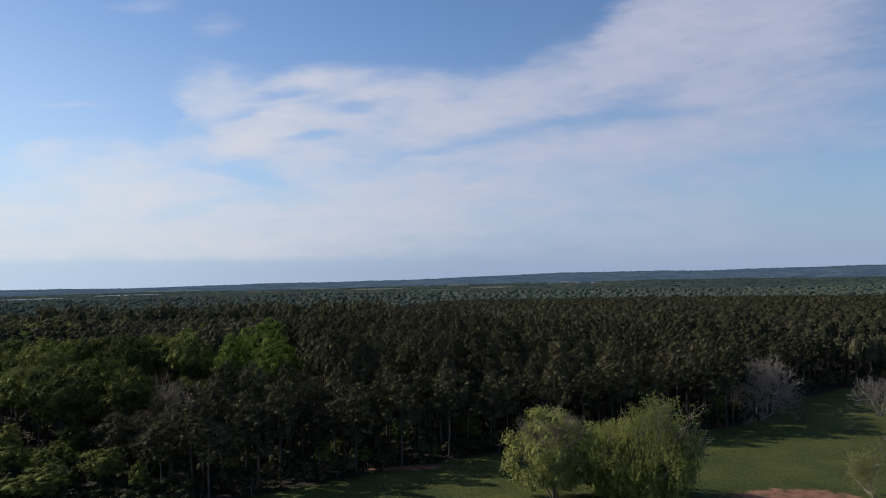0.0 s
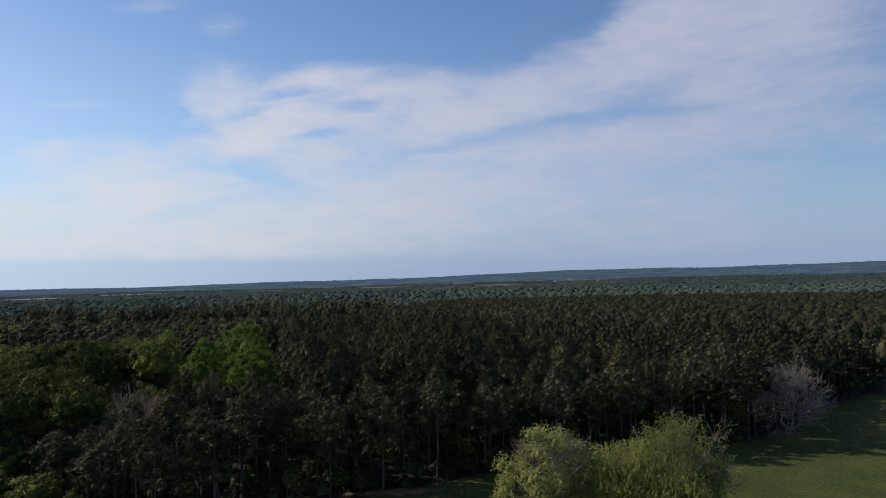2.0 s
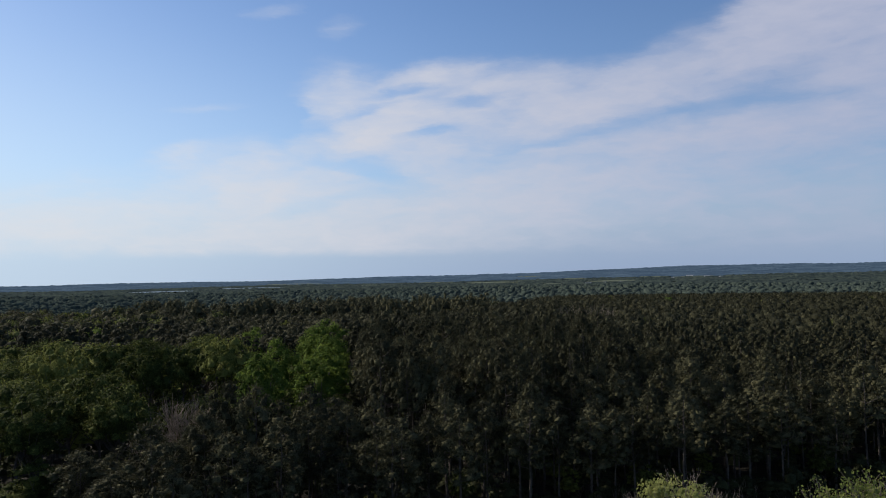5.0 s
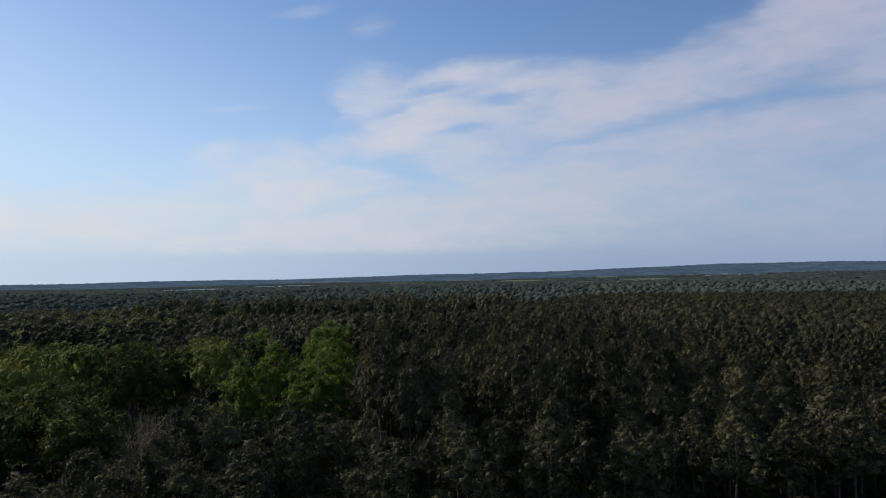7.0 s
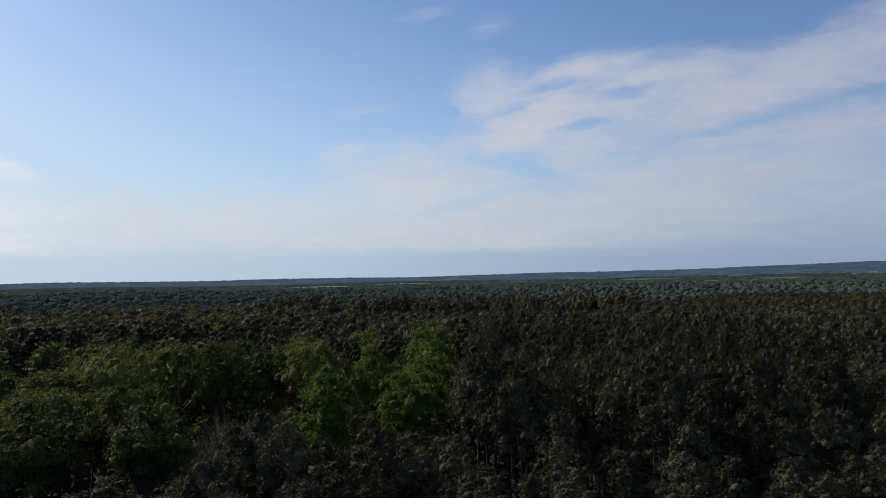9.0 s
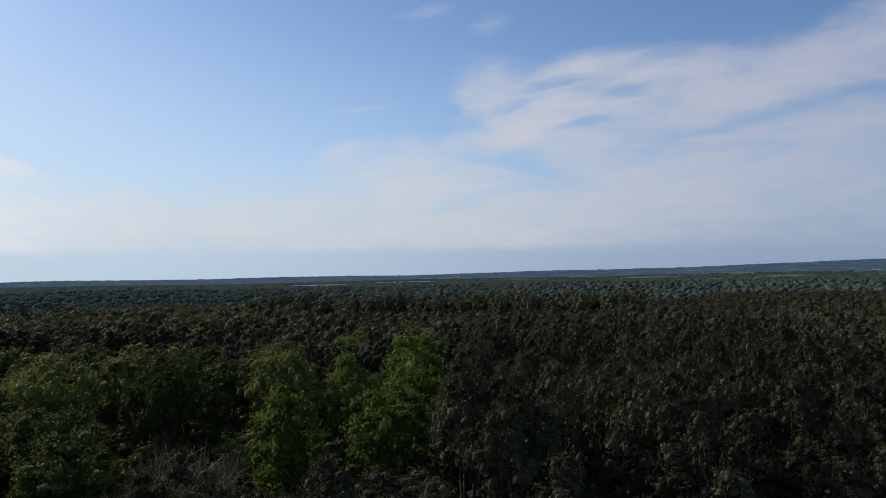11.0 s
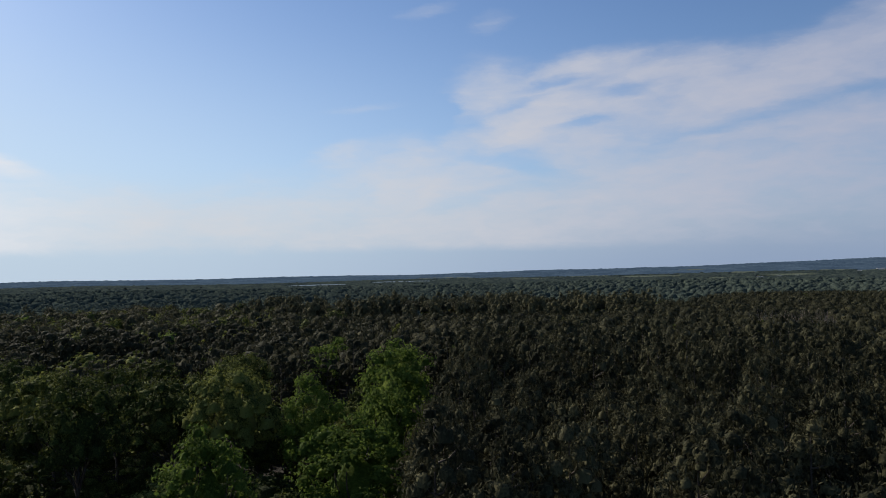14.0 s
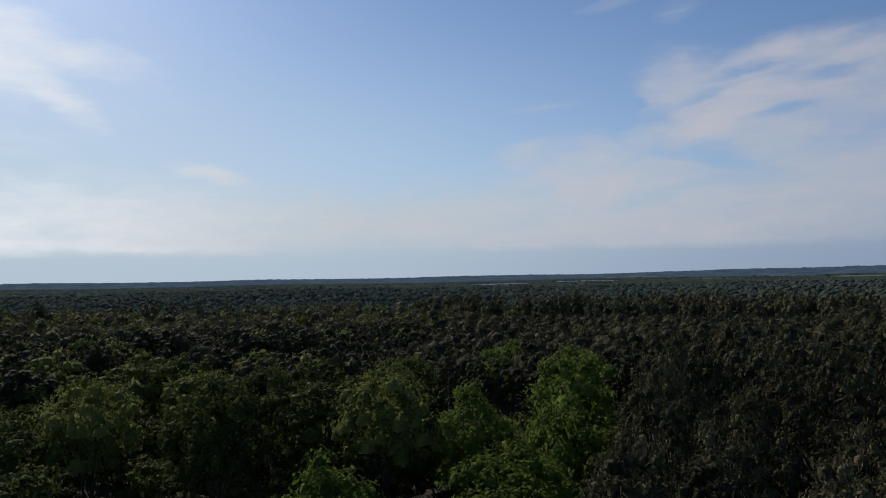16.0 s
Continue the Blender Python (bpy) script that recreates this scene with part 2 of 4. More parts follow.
def surface_material(name, stops, scale, bump=0.3, rough=0.95, finer=14, gloss=0.2):
    m, nt, bsdf = material(name)
    big, small = node_noise(nt, scale, 5), node_noise(nt, scale * finer, 4)
    mx = nt.nodes.new("ShaderNodeMath")
    mx.operation = "MULTIPLY_ADD"
    nt.links.new(small.outputs[0], mx.inputs[0])
    mx.inputs[1].default_value = 0.5
    half = nt.nodes.new("ShaderNodeMath")
    half.operation = "MULTIPLY"
    nt.links.new(big.outputs[0], half.inputs[0])
    half.inputs[1].default_value = 0.5
    nt.links.new(half.outputs[0], mx.inputs[2])
    r = node_ramp(nt, mx.outputs[0], stops)
    nt.links.new(r.outputs[0], bsdf.inputs["Base Color"])
    bsdf.inputs["Roughness"].default_value = rough
    bsdf.inputs["Specular IOR Level"].default_value = gloss
    b = nt.nodes.new("ShaderNodeBump")
    b.inputs["Strength"].default_value, b.inputs["Distance"].default_value = bump, 0.2
    nt.links.new(small.outputs[0], b.inputs["Height"])
    nt.links.new(b.outputs[0], bsdf.inputs["Normal"])
    return m


NEEDLES = leaf_material("pine_needles", (0.0165, 0.0172, 0.0095), (0.038, 0.0374, 0.0205), (0.094, 0.088, 0.046), 0.2)
LEAVES = leaf_material("broad_leaves", (0.018, 0.024, 0.008), (0.052, 0.064, 0.016), (0.17, 0.178, 0.046), 0.28)
FRESH = leaf_material("fresh_leaves", (0.045, 0.07, 0.013), (0.088, 0.128, 0.023), (0.16, 0.205, 0.04), 0.42)
WILLOW = leaf_material("willow_leaves", (0.13, 0.147, 0.038), (0.235, 0.252, 0.075), (0.36, 0.365, 0.125), 0.5)
PALE = leaf_material("pale_leaves", (0.10, 0.115, 0.03), (0.19, 0.205, 0.06), (0.31, 0.315, 0.11), 0.45)
# darker than LEAVES: the deep shade under the wood is put into this colour
SHADE_BRUSH = leaf_material("shade_brush_leaves", (0.014, 0.016, 0.009), (0.03, 0.033, 0.016), (0.055, 0.058, 0.026), 0.2)
SPRIG = leaf_material("budding_leaves", (0.10, 0.125, 0.033), (0.16, 0.188, 0.05), (0.24, 0.26, 0.08), 0.45)
# aerial haze painted into the base colours: bluer and greyer than near leaves
HAZED_LEAVES = surface_material("hazed_leaves", ((0.36, (0.018, 0.026, 0.027)), (0.48, (0.036, 0.048, 0.045)), (0.62, (0.072, 0.087, 0.068))), 0.022, 0.0, 1.0, 5.5, 0.0)
HAZED_CROWNS = leaf_material("hazed_crowns", (0.023, 0.032, 0.031), (0.038, 0.05, 0.045), (0.068, 0.083, 0.064), 0.0, 1.0, 0.0, 0.6)
BARK = bark_material("pine_bark", (0.03, 0.023, 0.019), (0.09, 0.071, 0.06))
BARE_BARK = bark_material("leafless_bark", (0.125, 0.105, 0.095), (0.27, 0.228, 0.205))
GREY_BARK = bark_material("grey_bark", (0.10, 0.078, 0.062), (0.25, 0.195, 0.155))


# ---- mesh makers ----
rng = np.random.default_rng(7)


def quads_mesh(name, verts, faces, mat):
    verts, faces = np.asarray(verts, np.float32), np.asarray(faces, np.int32)
    me = bpy.data.meshes.new(name)
    me.vertices.add(len(verts))
    me.vertices.foreach_set("co", verts.ravel())
    me.loops.add(faces.size)
    me.loops.foreach_set("vertex_index", faces.ravel())
    me.polygons.add(len(faces))
    me.polygons.foreach_set("loop_start", np.arange(0, faces.size, 4, dtype=np.int32))
    me.polygons.foreach_set("use_smooth", np.ones(len(faces), bool))
    me.update(calc_edges=True)
    me.materials.append(mat)
    return me


def joined(pieces):
    """One list of verts and faces out of several."""
    vs, fs, n = [], [], 0
    for v, f in pieces:
        vs.append(v)
        fs.append(f + n)
        n += len(v)
    return np.concatenate(vs), np.concatenate(fs)


def tube(points, radii, sides=6):
    """A tapered limb along a line of points."""
    p, r = np.asarray(points, float), np.asarray(radii, float)
    d = np.gradient(p, axis=0)
    d /= np.linalg.norm(d, axis=1, keepdims=True) + 1e-9
    ref = np.where(np.abs(d[:, 2:3]) > 0.9, [[1.0, 0, 0]], [[0, 0, 1.0]])
    u = np.cross(d, ref)
    u /= np.linalg.norm(u, axis=1, keepdims=True)
    w = np.cross(d, u)
    a = np.arange(sides) * 2 * np.pi / sides
    ring = u[:, None] * np.cos(a)[None, :, None] + w[:, None] * np.sin(a)[None, :, None]
    v = (p[:, None] + ring * r[:, None, None]).reshape(-1, 3)
    i, j = np.meshgrid(np.arange(len(p) - 1), np.arange(sides), indexing="ij")
    k = (j + 1) % sides
    f = np.stack([i * sides + j, i * sides + k, (i + 1) * sides + k, (i + 1) * sides + j], -1).reshape(-1, 4)
    return v, f


def cards(centres, size, face=None, slim=0.55, loose=0.6, along=None):
    """Lozenge-shaped sprays at the given places, turned at random, facing face, or lying along a line."""
    c = np.asarray(centres, float)
    n = len(c)
    w = rng.normal(size=(n, 3))
    if face is not None:
        w = w * loose + face
    w /= np.linalg.norm(w, axis=1, keepdims=True) + 1e-9
    u = np.cross(w, rng.normal(size=(n, 3)) * (1 if along is None else 0.25) + (0 if along is None else np.cross(along, w)))
    u /= np.linalg.norm(u, axis=1, keepdims=True) + 1e-9
    q = np.cross(w, u)
    s = np.broadcast_to(size, (n,))[:, None] * rng.uniform(0.65, 1.35, (n, 1))
    bow = w * s * 0.2
    v = np.stack([c - u * s - bow, c + q * s * slim, c + u * s - bow, c - q * s * slim], 1).reshape(-1, 3)
    return v, np.arange(4 * n).reshape(n, 4)


# the closed heart of a tuft, open underneath
def ball_shape(sides=6):
    a = np.arange(sides) * 2 * np.pi / sides
    rings = [np.stack([np.cos(a + i * 0.5) * r, np.sin(a + i * 0.5) * r, np.full(sides, h)], -1) for i, (h, r) in enumerate(((-0.35, 0.95), (0.55, 0.76)))]
    f = [(j, (j + 1) % sides, sides + (j + 1) % sides, sides + j) for j in range(sides)]
    t = sides
    return np.concatenate(rings + [[[0, 0, 1.0]]]), np.array(f + [(t, t + 1, t + 2, t + 6), (t + 2, t + 3, t + 4, t + 6), (t + 4, t + 5, t, t + 6)])


LUMP, LUMP_FACES = ball_shape()


def lump(centre, size):
    return LUMP * rng.uniform(0.75, 1.2, (len(LUMP), 1)) * size + centre, LUMP_FACES


def lumps(centres, radii, flat):
    """Many hearts at once."""
    v = LUMP[None] * rng.uniform(0.7, 1.12, (len(centres), len(LUMP), 1)) * radii[:, None, None] * (1, 1, flat) + centres[:, None]
    return v.reshape(-1, 3), (LUMP_FACES[None] + (np.arange(len(centres)) * len(LUMP))[:, None, None]).reshape(-1, 4)


def puff(centre, rad, sprays, size, flat=0.7, slim=0.6, loose=0.5, heart=0.5):
    """A tuft of foliage: a ragged shell of sprays that face outwards, thin underneath."""
    d = rng.normal(size=(sprays, 3))
    d /= np.linalg.norm(d, axis=1, keepdims=True)
    d[:, 2] = np.where(d[:, 2] < -0.35, -d[:, 2] * 0.6, d[:, 2])
    pts = centre + d * rad * rng.uniform(0.5, 1.12, (sprays, 1)) * (1, 1, flat)
    return joined([lump(centre, rad * heart * np.array([1, 1, flat])), cards(pts, size, face=d * (1, 1, 1 / flat) + np.array([0, 0, 0.25]), slim=slim, loose=loose)])


def bent(a, b, n=5, sag=0.0, wob=0.1):
    """A wavering line from a to b."""
    t = np.linspace(0, 1, n)[:, None]
    a, b = np.asarray(a, float), np.asarray(b, float)
    p = a + (b - a) * t
    p[1:-1] += rng.normal(size=(n - 2, 3)) * wob
    p[:, 2] += (sag * np.sin(t * np.pi))[:, 0]
    return p


# ---- kinds of tree, each about as tall and wide as given ----
def spread_ways(count, low=-0.45):
    """Directions spread evenly over the upper part of a ball."""
    k = np.arange(count) + 0.5
    z = 1 - (1 - low) * k / count
    a = k * 2.39996 + rng.uniform(0, 6.28)
    q = np.sqrt(np.maximum(0, 1 - z * z))
    return np.stack([np.cos(a) * q, np.sin(a) * q, z], 1)


def ways_out(count, low=-0.5):
    """Random directions, few of them pointing down."""
    d = rng.normal(size=(count, 3))
    d /= np.linalg.norm(d, axis=1, keepdims=True)
    d[:, 2] = np.where(d[:, 2] < low, -d[:, 2], d[:, 2])
    return d


def tufts(centres, radii, each, size, slim, mid, half, flat=0.75, needles=False, loose=0.6, shoots=False, heart=0.67):
    """Closed tufts of foliage on a crown round mid, furred with needles, leaves or upright shoots."""
    c, r = np.repeat(centres, each, 0), np.repeat(radii, each)[:, None]
    d = ways_out(len(c), -0.4)
    p = c + d * r * rng.uniform(0.7, 1.32 if needles else 1.2, (len(c), 1)) * (1, 1, flat)
    n = (p - mid) / half
    n = n / (np.linalg.norm(n, axis=1, keepdims=True) + 0.2) * 0.4 + d * (0.8, 0.8, 0.9) + (0, 0, 0.05)
    if needles:
        fur = cards(p, size, face=n, slim=slim, loose=loose, along=d + (0, 0, 0.7))
    elif shoots:
        fur = cards(p, size, face=n * (1, 1, 0.4), slim=slim, loose=loose, along=d * 0.35 + (0, 0, 1.0))
    else:
        fur = cards(p, size, face=n, slim=slim, loose=loose)
    return joined([lumps(np.asarray(centres), radii * heart, flat), fur])


def topped(shape, height):
    """Raises a crown so that its top stands at the tree's height."""
    v, f = shape
    v[:, 2] *= height / np.sort(v[:, 2])[-6]
    return v, f


def pine_shape(height, wide, start=0.45, clumps=24, each=22, size=0.24, slim=0.34, sides=6, limbs=9, heart=0.67):
    """A straight stem with upswept limbs into a rounded crown of needle tufts, with dark clefts between them."""
    lean, side, lop = rng.normal(size=2) * 0.25, rng.uniform(0, 6.28), rng.uniform(0.05, 0.3)
    wood = [tube(bent((0, 0, -0.3), (lean[0], lean[1], height * 0.93), 6, 0, 0.08), np.linspace(0.24, 0.05, 6) * height / 20, sides)]
    s = (np.arange(clumps) + rng.uniform(0, 1, clumps)) / clumps
    a = np.arange(clumps) * 2.39996 + rng.normal(size=clumps) * 0.4
    reach = wide * 0.42 * np.minimum(1, 1.25 * (1.0 - s) ** 0.55) * (0.6 + 0.4 * np.minimum(1, s / 0.3)) * rng.uniform(0.6, 1.1, clumps) * (1 + lop * np.cos(a - side))
    z = height * (start + (0.95 - start) * s) + rng.normal(size=clumps) * 0.25
    spots = np.column_stack([np.cos(a) * reach + lean[0] * s, np.sin(a) * reach + lean[1] * s, z])
    for k in range(0, clumps, max(1, clumps // limbs) if limbs else clumps + 1):
        wood.append(tube(bent((0, 0, z[k] - reach[k] * 0.5), spots[k], 4, -0.15, 0.1), np.linspace(0.085, 0.02, 4), 3))
    mid, half = np.array([0, 0, height * (0.85 + start) / 2]), np.array([wide / 2, wide / 2, height * (1 - start) / 2])
    rad = wide * rng.uniform(0.16, 0.24, clumps) * (22 / clumps) ** 0.36 * (1.08 - 0.3 * s)
    return joined(wood), topped(tufts(spots, rad, each, size, slim, mid, half, 0.72, True, heart=heart), height)


def broad_shape(height, wide, clumps=46, each=42, size=0.24, low=0.3, sides=6, slim=0.62, shoots=False, flat=0.8, loose=0.45, big=1.05, lobes=7, heart=0.67, ragged=0.34):
    """A forked stem under a billowing crown of rounded clumps of leaves, gathered in a few big lobes."""
    mid, half = np.array([0, 0, height * (low + 0.97) / 2]), np.array([wide / 2, wide / 2, height * (0.97 - low) / 2])
    ways = spread_ways(clumps, -0.5) + rng.normal(size=(clumps, 3)) * 0.12
    ways /= np.linalg.norm(ways, axis=1, keepdims=True)
    main = ways_out(lobes, -0.3)
    swell = 0.96 - ragged + ragged * np.exp(-(1 - ways @ main.T) * lobes / 1.6).max(1)
    spots = ways * (swell * rng.uniform(0.86, 1.06, clumps))[:, None] * half * 0.9 + mid
    wood = [tube(bent((0, 0, -0.3), (rng.normal() * 0.3, rng.normal() * 0.3, height * 0.7), 6, 0, 0.2), np.linspace(0.3, 0.06, 6) * height / 20, sides)]
    for c in spots[::4]:
        wood.append(tube(bent((0, 0, height * 0.2 + c[2] * 0.3), c, 4, 0.3, 0.2), np.linspace(0.15, 0.04, 4) * height / 20, 3))
    rad = wide * rng.uniform(0.085, 0.15, clumps) * (46 / clumps) ** 0.4 * big
    return joined(wood), topped(joined([lump(mid, half * 0.5), tufts(spots, rad, each, size, slim, mid, half, flat, False, loose, shoots, heart)]), height)


def open_shape(height, wide, clumps=26, sprays=48, size=0.34, low=0.3):
    """Loose tufts on limbs, with gaps between them."""
    wood = [tube(bent((0, 0, -0.3), (rng.normal() * 0.3, rng.normal() * 0.3, height * 0.75), 6, 0, 0.2), np.linspace(0.3, 0.06, 6) * height / 20, 6)]
    leaf = []
    for k in range(clumps):
        z = low + (1 - low) * (k + 0.5) / clumps
        prof = math.sin(math.pi * min(1.0, 0.25 + 0.68 * (z - low) / (1 - low))) ** 0.7
        a, r = k * 2.4 + rng.normal() * 0.5, wide / 2 * prof * rng.uniform(0.6, 0.95)
        c = np.array([math.cos(a) * r, math.sin(a) * r, z * height * 0.92 + rng.normal() * 0.3])
        wood.append(tube(bent(np.array([0, 0, max(height * 0.25, c[2] * 0.55)]), c, 4, 0.3, 0.2), np.linspace(0.11, 0.025, 4) * height / 20, 3))
        leaf.append(puff(c, wide * rng.uniform(0.11, 0.19), sprays, size, 0.75, 0.62, 0.6))
    return joined(wood), joined(leaf)


def twiggy(root, way, length, radius, depth, out, spread=0.5):
    """Limbs that fork again and again."""
    tip = root + way * length
    out.append(tube(bent(root, tip, 4, 0, length * 0.04), np.linspace(radius, max(radius * 0.55, 0.02), 4), 4 if depth > 2 else 3))
    if depth == 0:
        return
    for k in range(4 if depth > 2 else 3):
        turn = way + rng.normal(size=3) * spread + np.array([0, 0, 0.12])
        turn /= np.linalg.norm(turn)
        start = root + (tip - root) * rng.uniform(0.55, 1.0)
        twiggy(start, turn, length * rng.uniform(0.6, 0.8), max(radius * 0.58, 0.022), depth - 1, out, spread)


def bare_shape(height, wide, stems=5, depth=4, spread=0.42):
    out = []
    for k in range(stems):
        a = k * 6.283 / stems + rng.normal() * 0.3
        out_by = wide / height * (0.55 + 0.9 * (k % 2))
        way = np.array([math.cos(a) * out_by, math.sin(a) * out_by, 1.0])
        way /= np.linalg.norm(way)
        twiggy(np.array([math.cos(a) * 0.25, math.sin(a) * 0.25, -0.2]), way, height * 0.34, 0.17, depth, out, spread)
    return joined(out)


def tree(name, label, category, group, shape, bark, leaves):
    """A tree as a thing: an empty at its foot with its wood and its crown."""
    ob = tagged(new(name), label, category, group)
    (wv, wf), (lv, lf) = shape
    for part_name, v, f, mat in (("trunk", wv, wf, bark), ("crown", lv, lf, leaves)):
        p = new(part_name, quads_mesh(part_name, v, f, mat))
        p.parent = ob
    return ob


def planted(ob, x, y, turn, tall, wide):
    c = copy_thing(ob, pose(x, y, land(x, y), 0, 0, turn))
    c.scale = (wide, wide, tall)
    return c


# ---- the lie of the land ----
RIDGE_AZ = [-90, -65, -20, -10, -5, 0, 6, 13, 30, 60, 180]
RIDGE_EL = [0.0, 0.0, 0.03, 0.14, 0.25, 0.36, 0.46, 0.52, 0.62, 0.5, 0.0]
EDGE_X = [-260, -120, -80, -66, -45, -20, -8, 4, 14, 30, 45, 60, 76, 92, 107, 139, 160, 260]
EDGE_Y = [118, 124, 129, 133, 139, 156, 163, 171, 177, 182, 189, 195, 201, 217, 236, 265, 272, 330]


def ease(v, lo, hi):
    t = np.clip((v - lo) / (hi - lo), 0, 1)
    return t * t * (3 - 2 * t)


def lie(x, y):
    """Height of the ground, for arrays of places."""
    x, y = np.asarray(x, float), np.asarray(y, float)
    d, az = np.hypot(x, y), np.degrees(np.arctan2(x, y))
    z = 0.35 * np.sin(x / 31 + 1) * np.sin(y / 27 + 2) * ease(d, 60, 160)
    z = z - 8 * ease(d, 760, 1100) + 8 * ease(d, 1800, 2800)
    z = z + 5 * np.sin(x / 310 + 2) * np.sin(y / 270) * ease(d, 900, 1600)
    top = 40 + 4750 * np.tan(np.radians(np.interp(az, RIDGE_AZ, RIDGE_EL))) - 9
    bumps = 1 + 0.02 * np.sin(az * 0.9) + 0.008 * np.sin(az * 4.3 + 1)
    return z + top * bumps * np.clip((d - 2500) / 2250, 0, 1) ** 1.25


def land(x, y):
    return float(lie(x, y))


def wooded(x, y):
    """How far behind the edge of the wood a place lies; less than 0 in the meadow."""
    return y - np.interp(x, EDGE_X, EDGE_Y)


# clearings far off: bearing, distance, half width in degrees, half depth, metres
PASTURES = [(-2.4, 3900, 0.9, 90), (-0.6, 3050, 0.7, 50), (0.9, 3450, 0.8, 60), (6.4, 3500, 0.9, 60), (12.1, 3300, 0.7, 50), (-9.6, 3500, 1.5, 70), (-5.2, 3300, 2.0, 60), (9.6, 3400, 1.8, 60), (3.6, 3150, 1.8, 60), (-14.6, 3200, 2.6, 60), (-38.4, 1750, 0.6, 40), (-19.9, 3900, 2.0, 190), (14.0, 3600, 1.6, 60)]
PONDS = [(-28.9, 2950, 2.2, 55), (-22.8, 3080, 2.3, 55)]


def stature(x, y):
    """How tall the pines stand, as a share: younger ones in front of the tall brow and in a hollow."""
    d, az = np.hypot(x, y), np.degrees(np.arctan2(x, y))
    young = ease(az, -27, -23) * ease(-az, 5, 8) * ease(d, 500, 560) * ease(-d, -655, -640)
    return 1 - 0.4 * young - 0.5 * np.exp(-(((x - 42) / 20) ** 2 + ((y - 340) / 11) ** 2) ** 2)


def in_clearing(x, y, wide=1.0, front=150):
    d, az = np.hypot(x, y), np.degrees(np.arctan2(x, y))
    hit = np.zeros(np.shape(d), bool)
    for a, r, h, deep in PASTURES + PONDS:
        hit |= (np.abs(az - a) < h * wide) & (d > r - deep - front * min(1, r / 2500)) & (d < r + deep)
    return hit


def build_ground():
    radii = np.concatenate([[0.5], np.arange(6, 330, 4.5), np.geomspace(334, 4900, 60)])
    n = 340
    a = np.arange(n) * 2 * np.pi / n
    x, y = (radii[:, None] * np.sin(a)).ravel(), (radii[:, None] * np.cos(a)).ravel()
    v = np.stack([x, y, lie(x, y)], 1)
    i, j = np.meshgrid(np.arange(len(radii) - 1), np.arange(n), indexing="ij")
    k = (j + 1) % n
    f = np.stack([i * n + j, (i + 1) * n + j, (i + 1) * n + k, i * n + k], -1).reshape(-1, 4)
    me = quads_mesh("ground", v, f, GROUND)
    me.polygons.foreach_set("use_smooth", np.ones(len(f), bool))
    zone = np.zeros((len(v), 4), np.float32)
    zone[:, 3] = 1
    zone[:, 0] = ease(wooded(x, y), -4, 5) * (1 - in_clearing(x, y, 1.1, 160))
    worn = np.exp(-(((x - 62) / 11) ** 2 + ((y - 137) / 5.5) ** 2)) + 0.9 * np.exp(-(((x + 8) / 9) ** 2 + ((y - 163) / 2.2) ** 2))
    zone[:, 1] = np.clip(worn * 1.3, 0, 1)
    me.color_attributes.new("zone", "FLOAT_COLOR", "POINT").data.foreach_set("color", zone.ravel())
    tagged(new("ground", me), "green meadow and brown forest floor out to the horizon", "ground", kind="structure")


def ground_material():
    m, nt, bsdf = material("ground")
    L = nt.links.new
    zone = nt.nodes.new("ShaderNodeAttribute")
    zone.attribute_name = "zone"
    rgb = nt.nodes.new("ShaderNodeSeparateColor")
    L(zone.outputs["Color"], rgb.inputs[0])
    patches, blades, clods = node_noise(nt, 0.06, 5), node_noise(nt, 1.6, 6), node_noise(nt, 0.5, 6)
    both = nt.nodes.new("ShaderNodeMath")
    both.operation = "ADD"
    L(patches.outputs[0], both.inputs[0]), L(blades.outputs[0], both.inputs[1])
    half = nt.nodes.new("ShaderNodeMath")
    half.operation = "MULTIPLY"
    L(both.outputs[0], half.inputs[0])
    half.inputs[1].default_value = 0.5
    grass = node_ramp(nt, half.outputs[0], ((0.3, (0.016, 0.023, 0.005)), (0.47, (0.037, 0.046, 0.009)), (0.56, (0.060, 0.067, 0.014)), (0.68, (0.11, 0.09, 0.032))))
    litter = node_ramp(nt, blades.outputs[0], ((0.3, (0.012, 0.010, 0.007)), (0.7, (0.032, 0.025, 0.018))))
    dirt = node_ramp(nt, clods.outputs[0], ((0.3, (0.12, 0.055, 0.033)), (0.7, (0.24, 0.125, 0.078))))

    def blend(mask, a, b):
        s = nt.nodes.new("ShaderNodeMath")
        s.operation = "MULTIPLY_ADD"
        L(clods.outputs[0], s.inputs[0])
        s.inputs[1].default_value = 0.9
        L(mask, s.inputs[2])
        r = nt.nodes.new("ShaderNodeMapRange")
        L(s.outputs[0], r.inputs[0])
        r.inputs[1].default_value, r.inputs[2].default_value = 0.8, 1.1
        mx = nt.nodes.new("ShaderNodeMix")
        mx.data_type = "RGBA"
        L(r.outputs[0], mx.inputs[0]), L(a, mx.inputs[6]), L(b, mx.inputs[7])
        return mx.outputs[2]

    c = blend(rgb.outputs[0], grass.outputs[0], litter.outputs[0])
    c = blend(rgb.outputs[1], c, dirt.outputs[0])
    L(c, bsdf.inputs["Base Color"])
    bsdf.inputs["Roughness"].default_value, bsdf.inputs["Specular IOR Level"].default_value = 0.95, 0.15
    b = nt.nodes.new("ShaderNodeBump")
    b.inputs["Strength"].default_value, b.inputs["Distance"].default_value = 0.7, 0.25
    L(blades.outputs[0], b.inputs["Height"]), L(b.outputs[0], bsdf.inputs["Normal"])
    return m


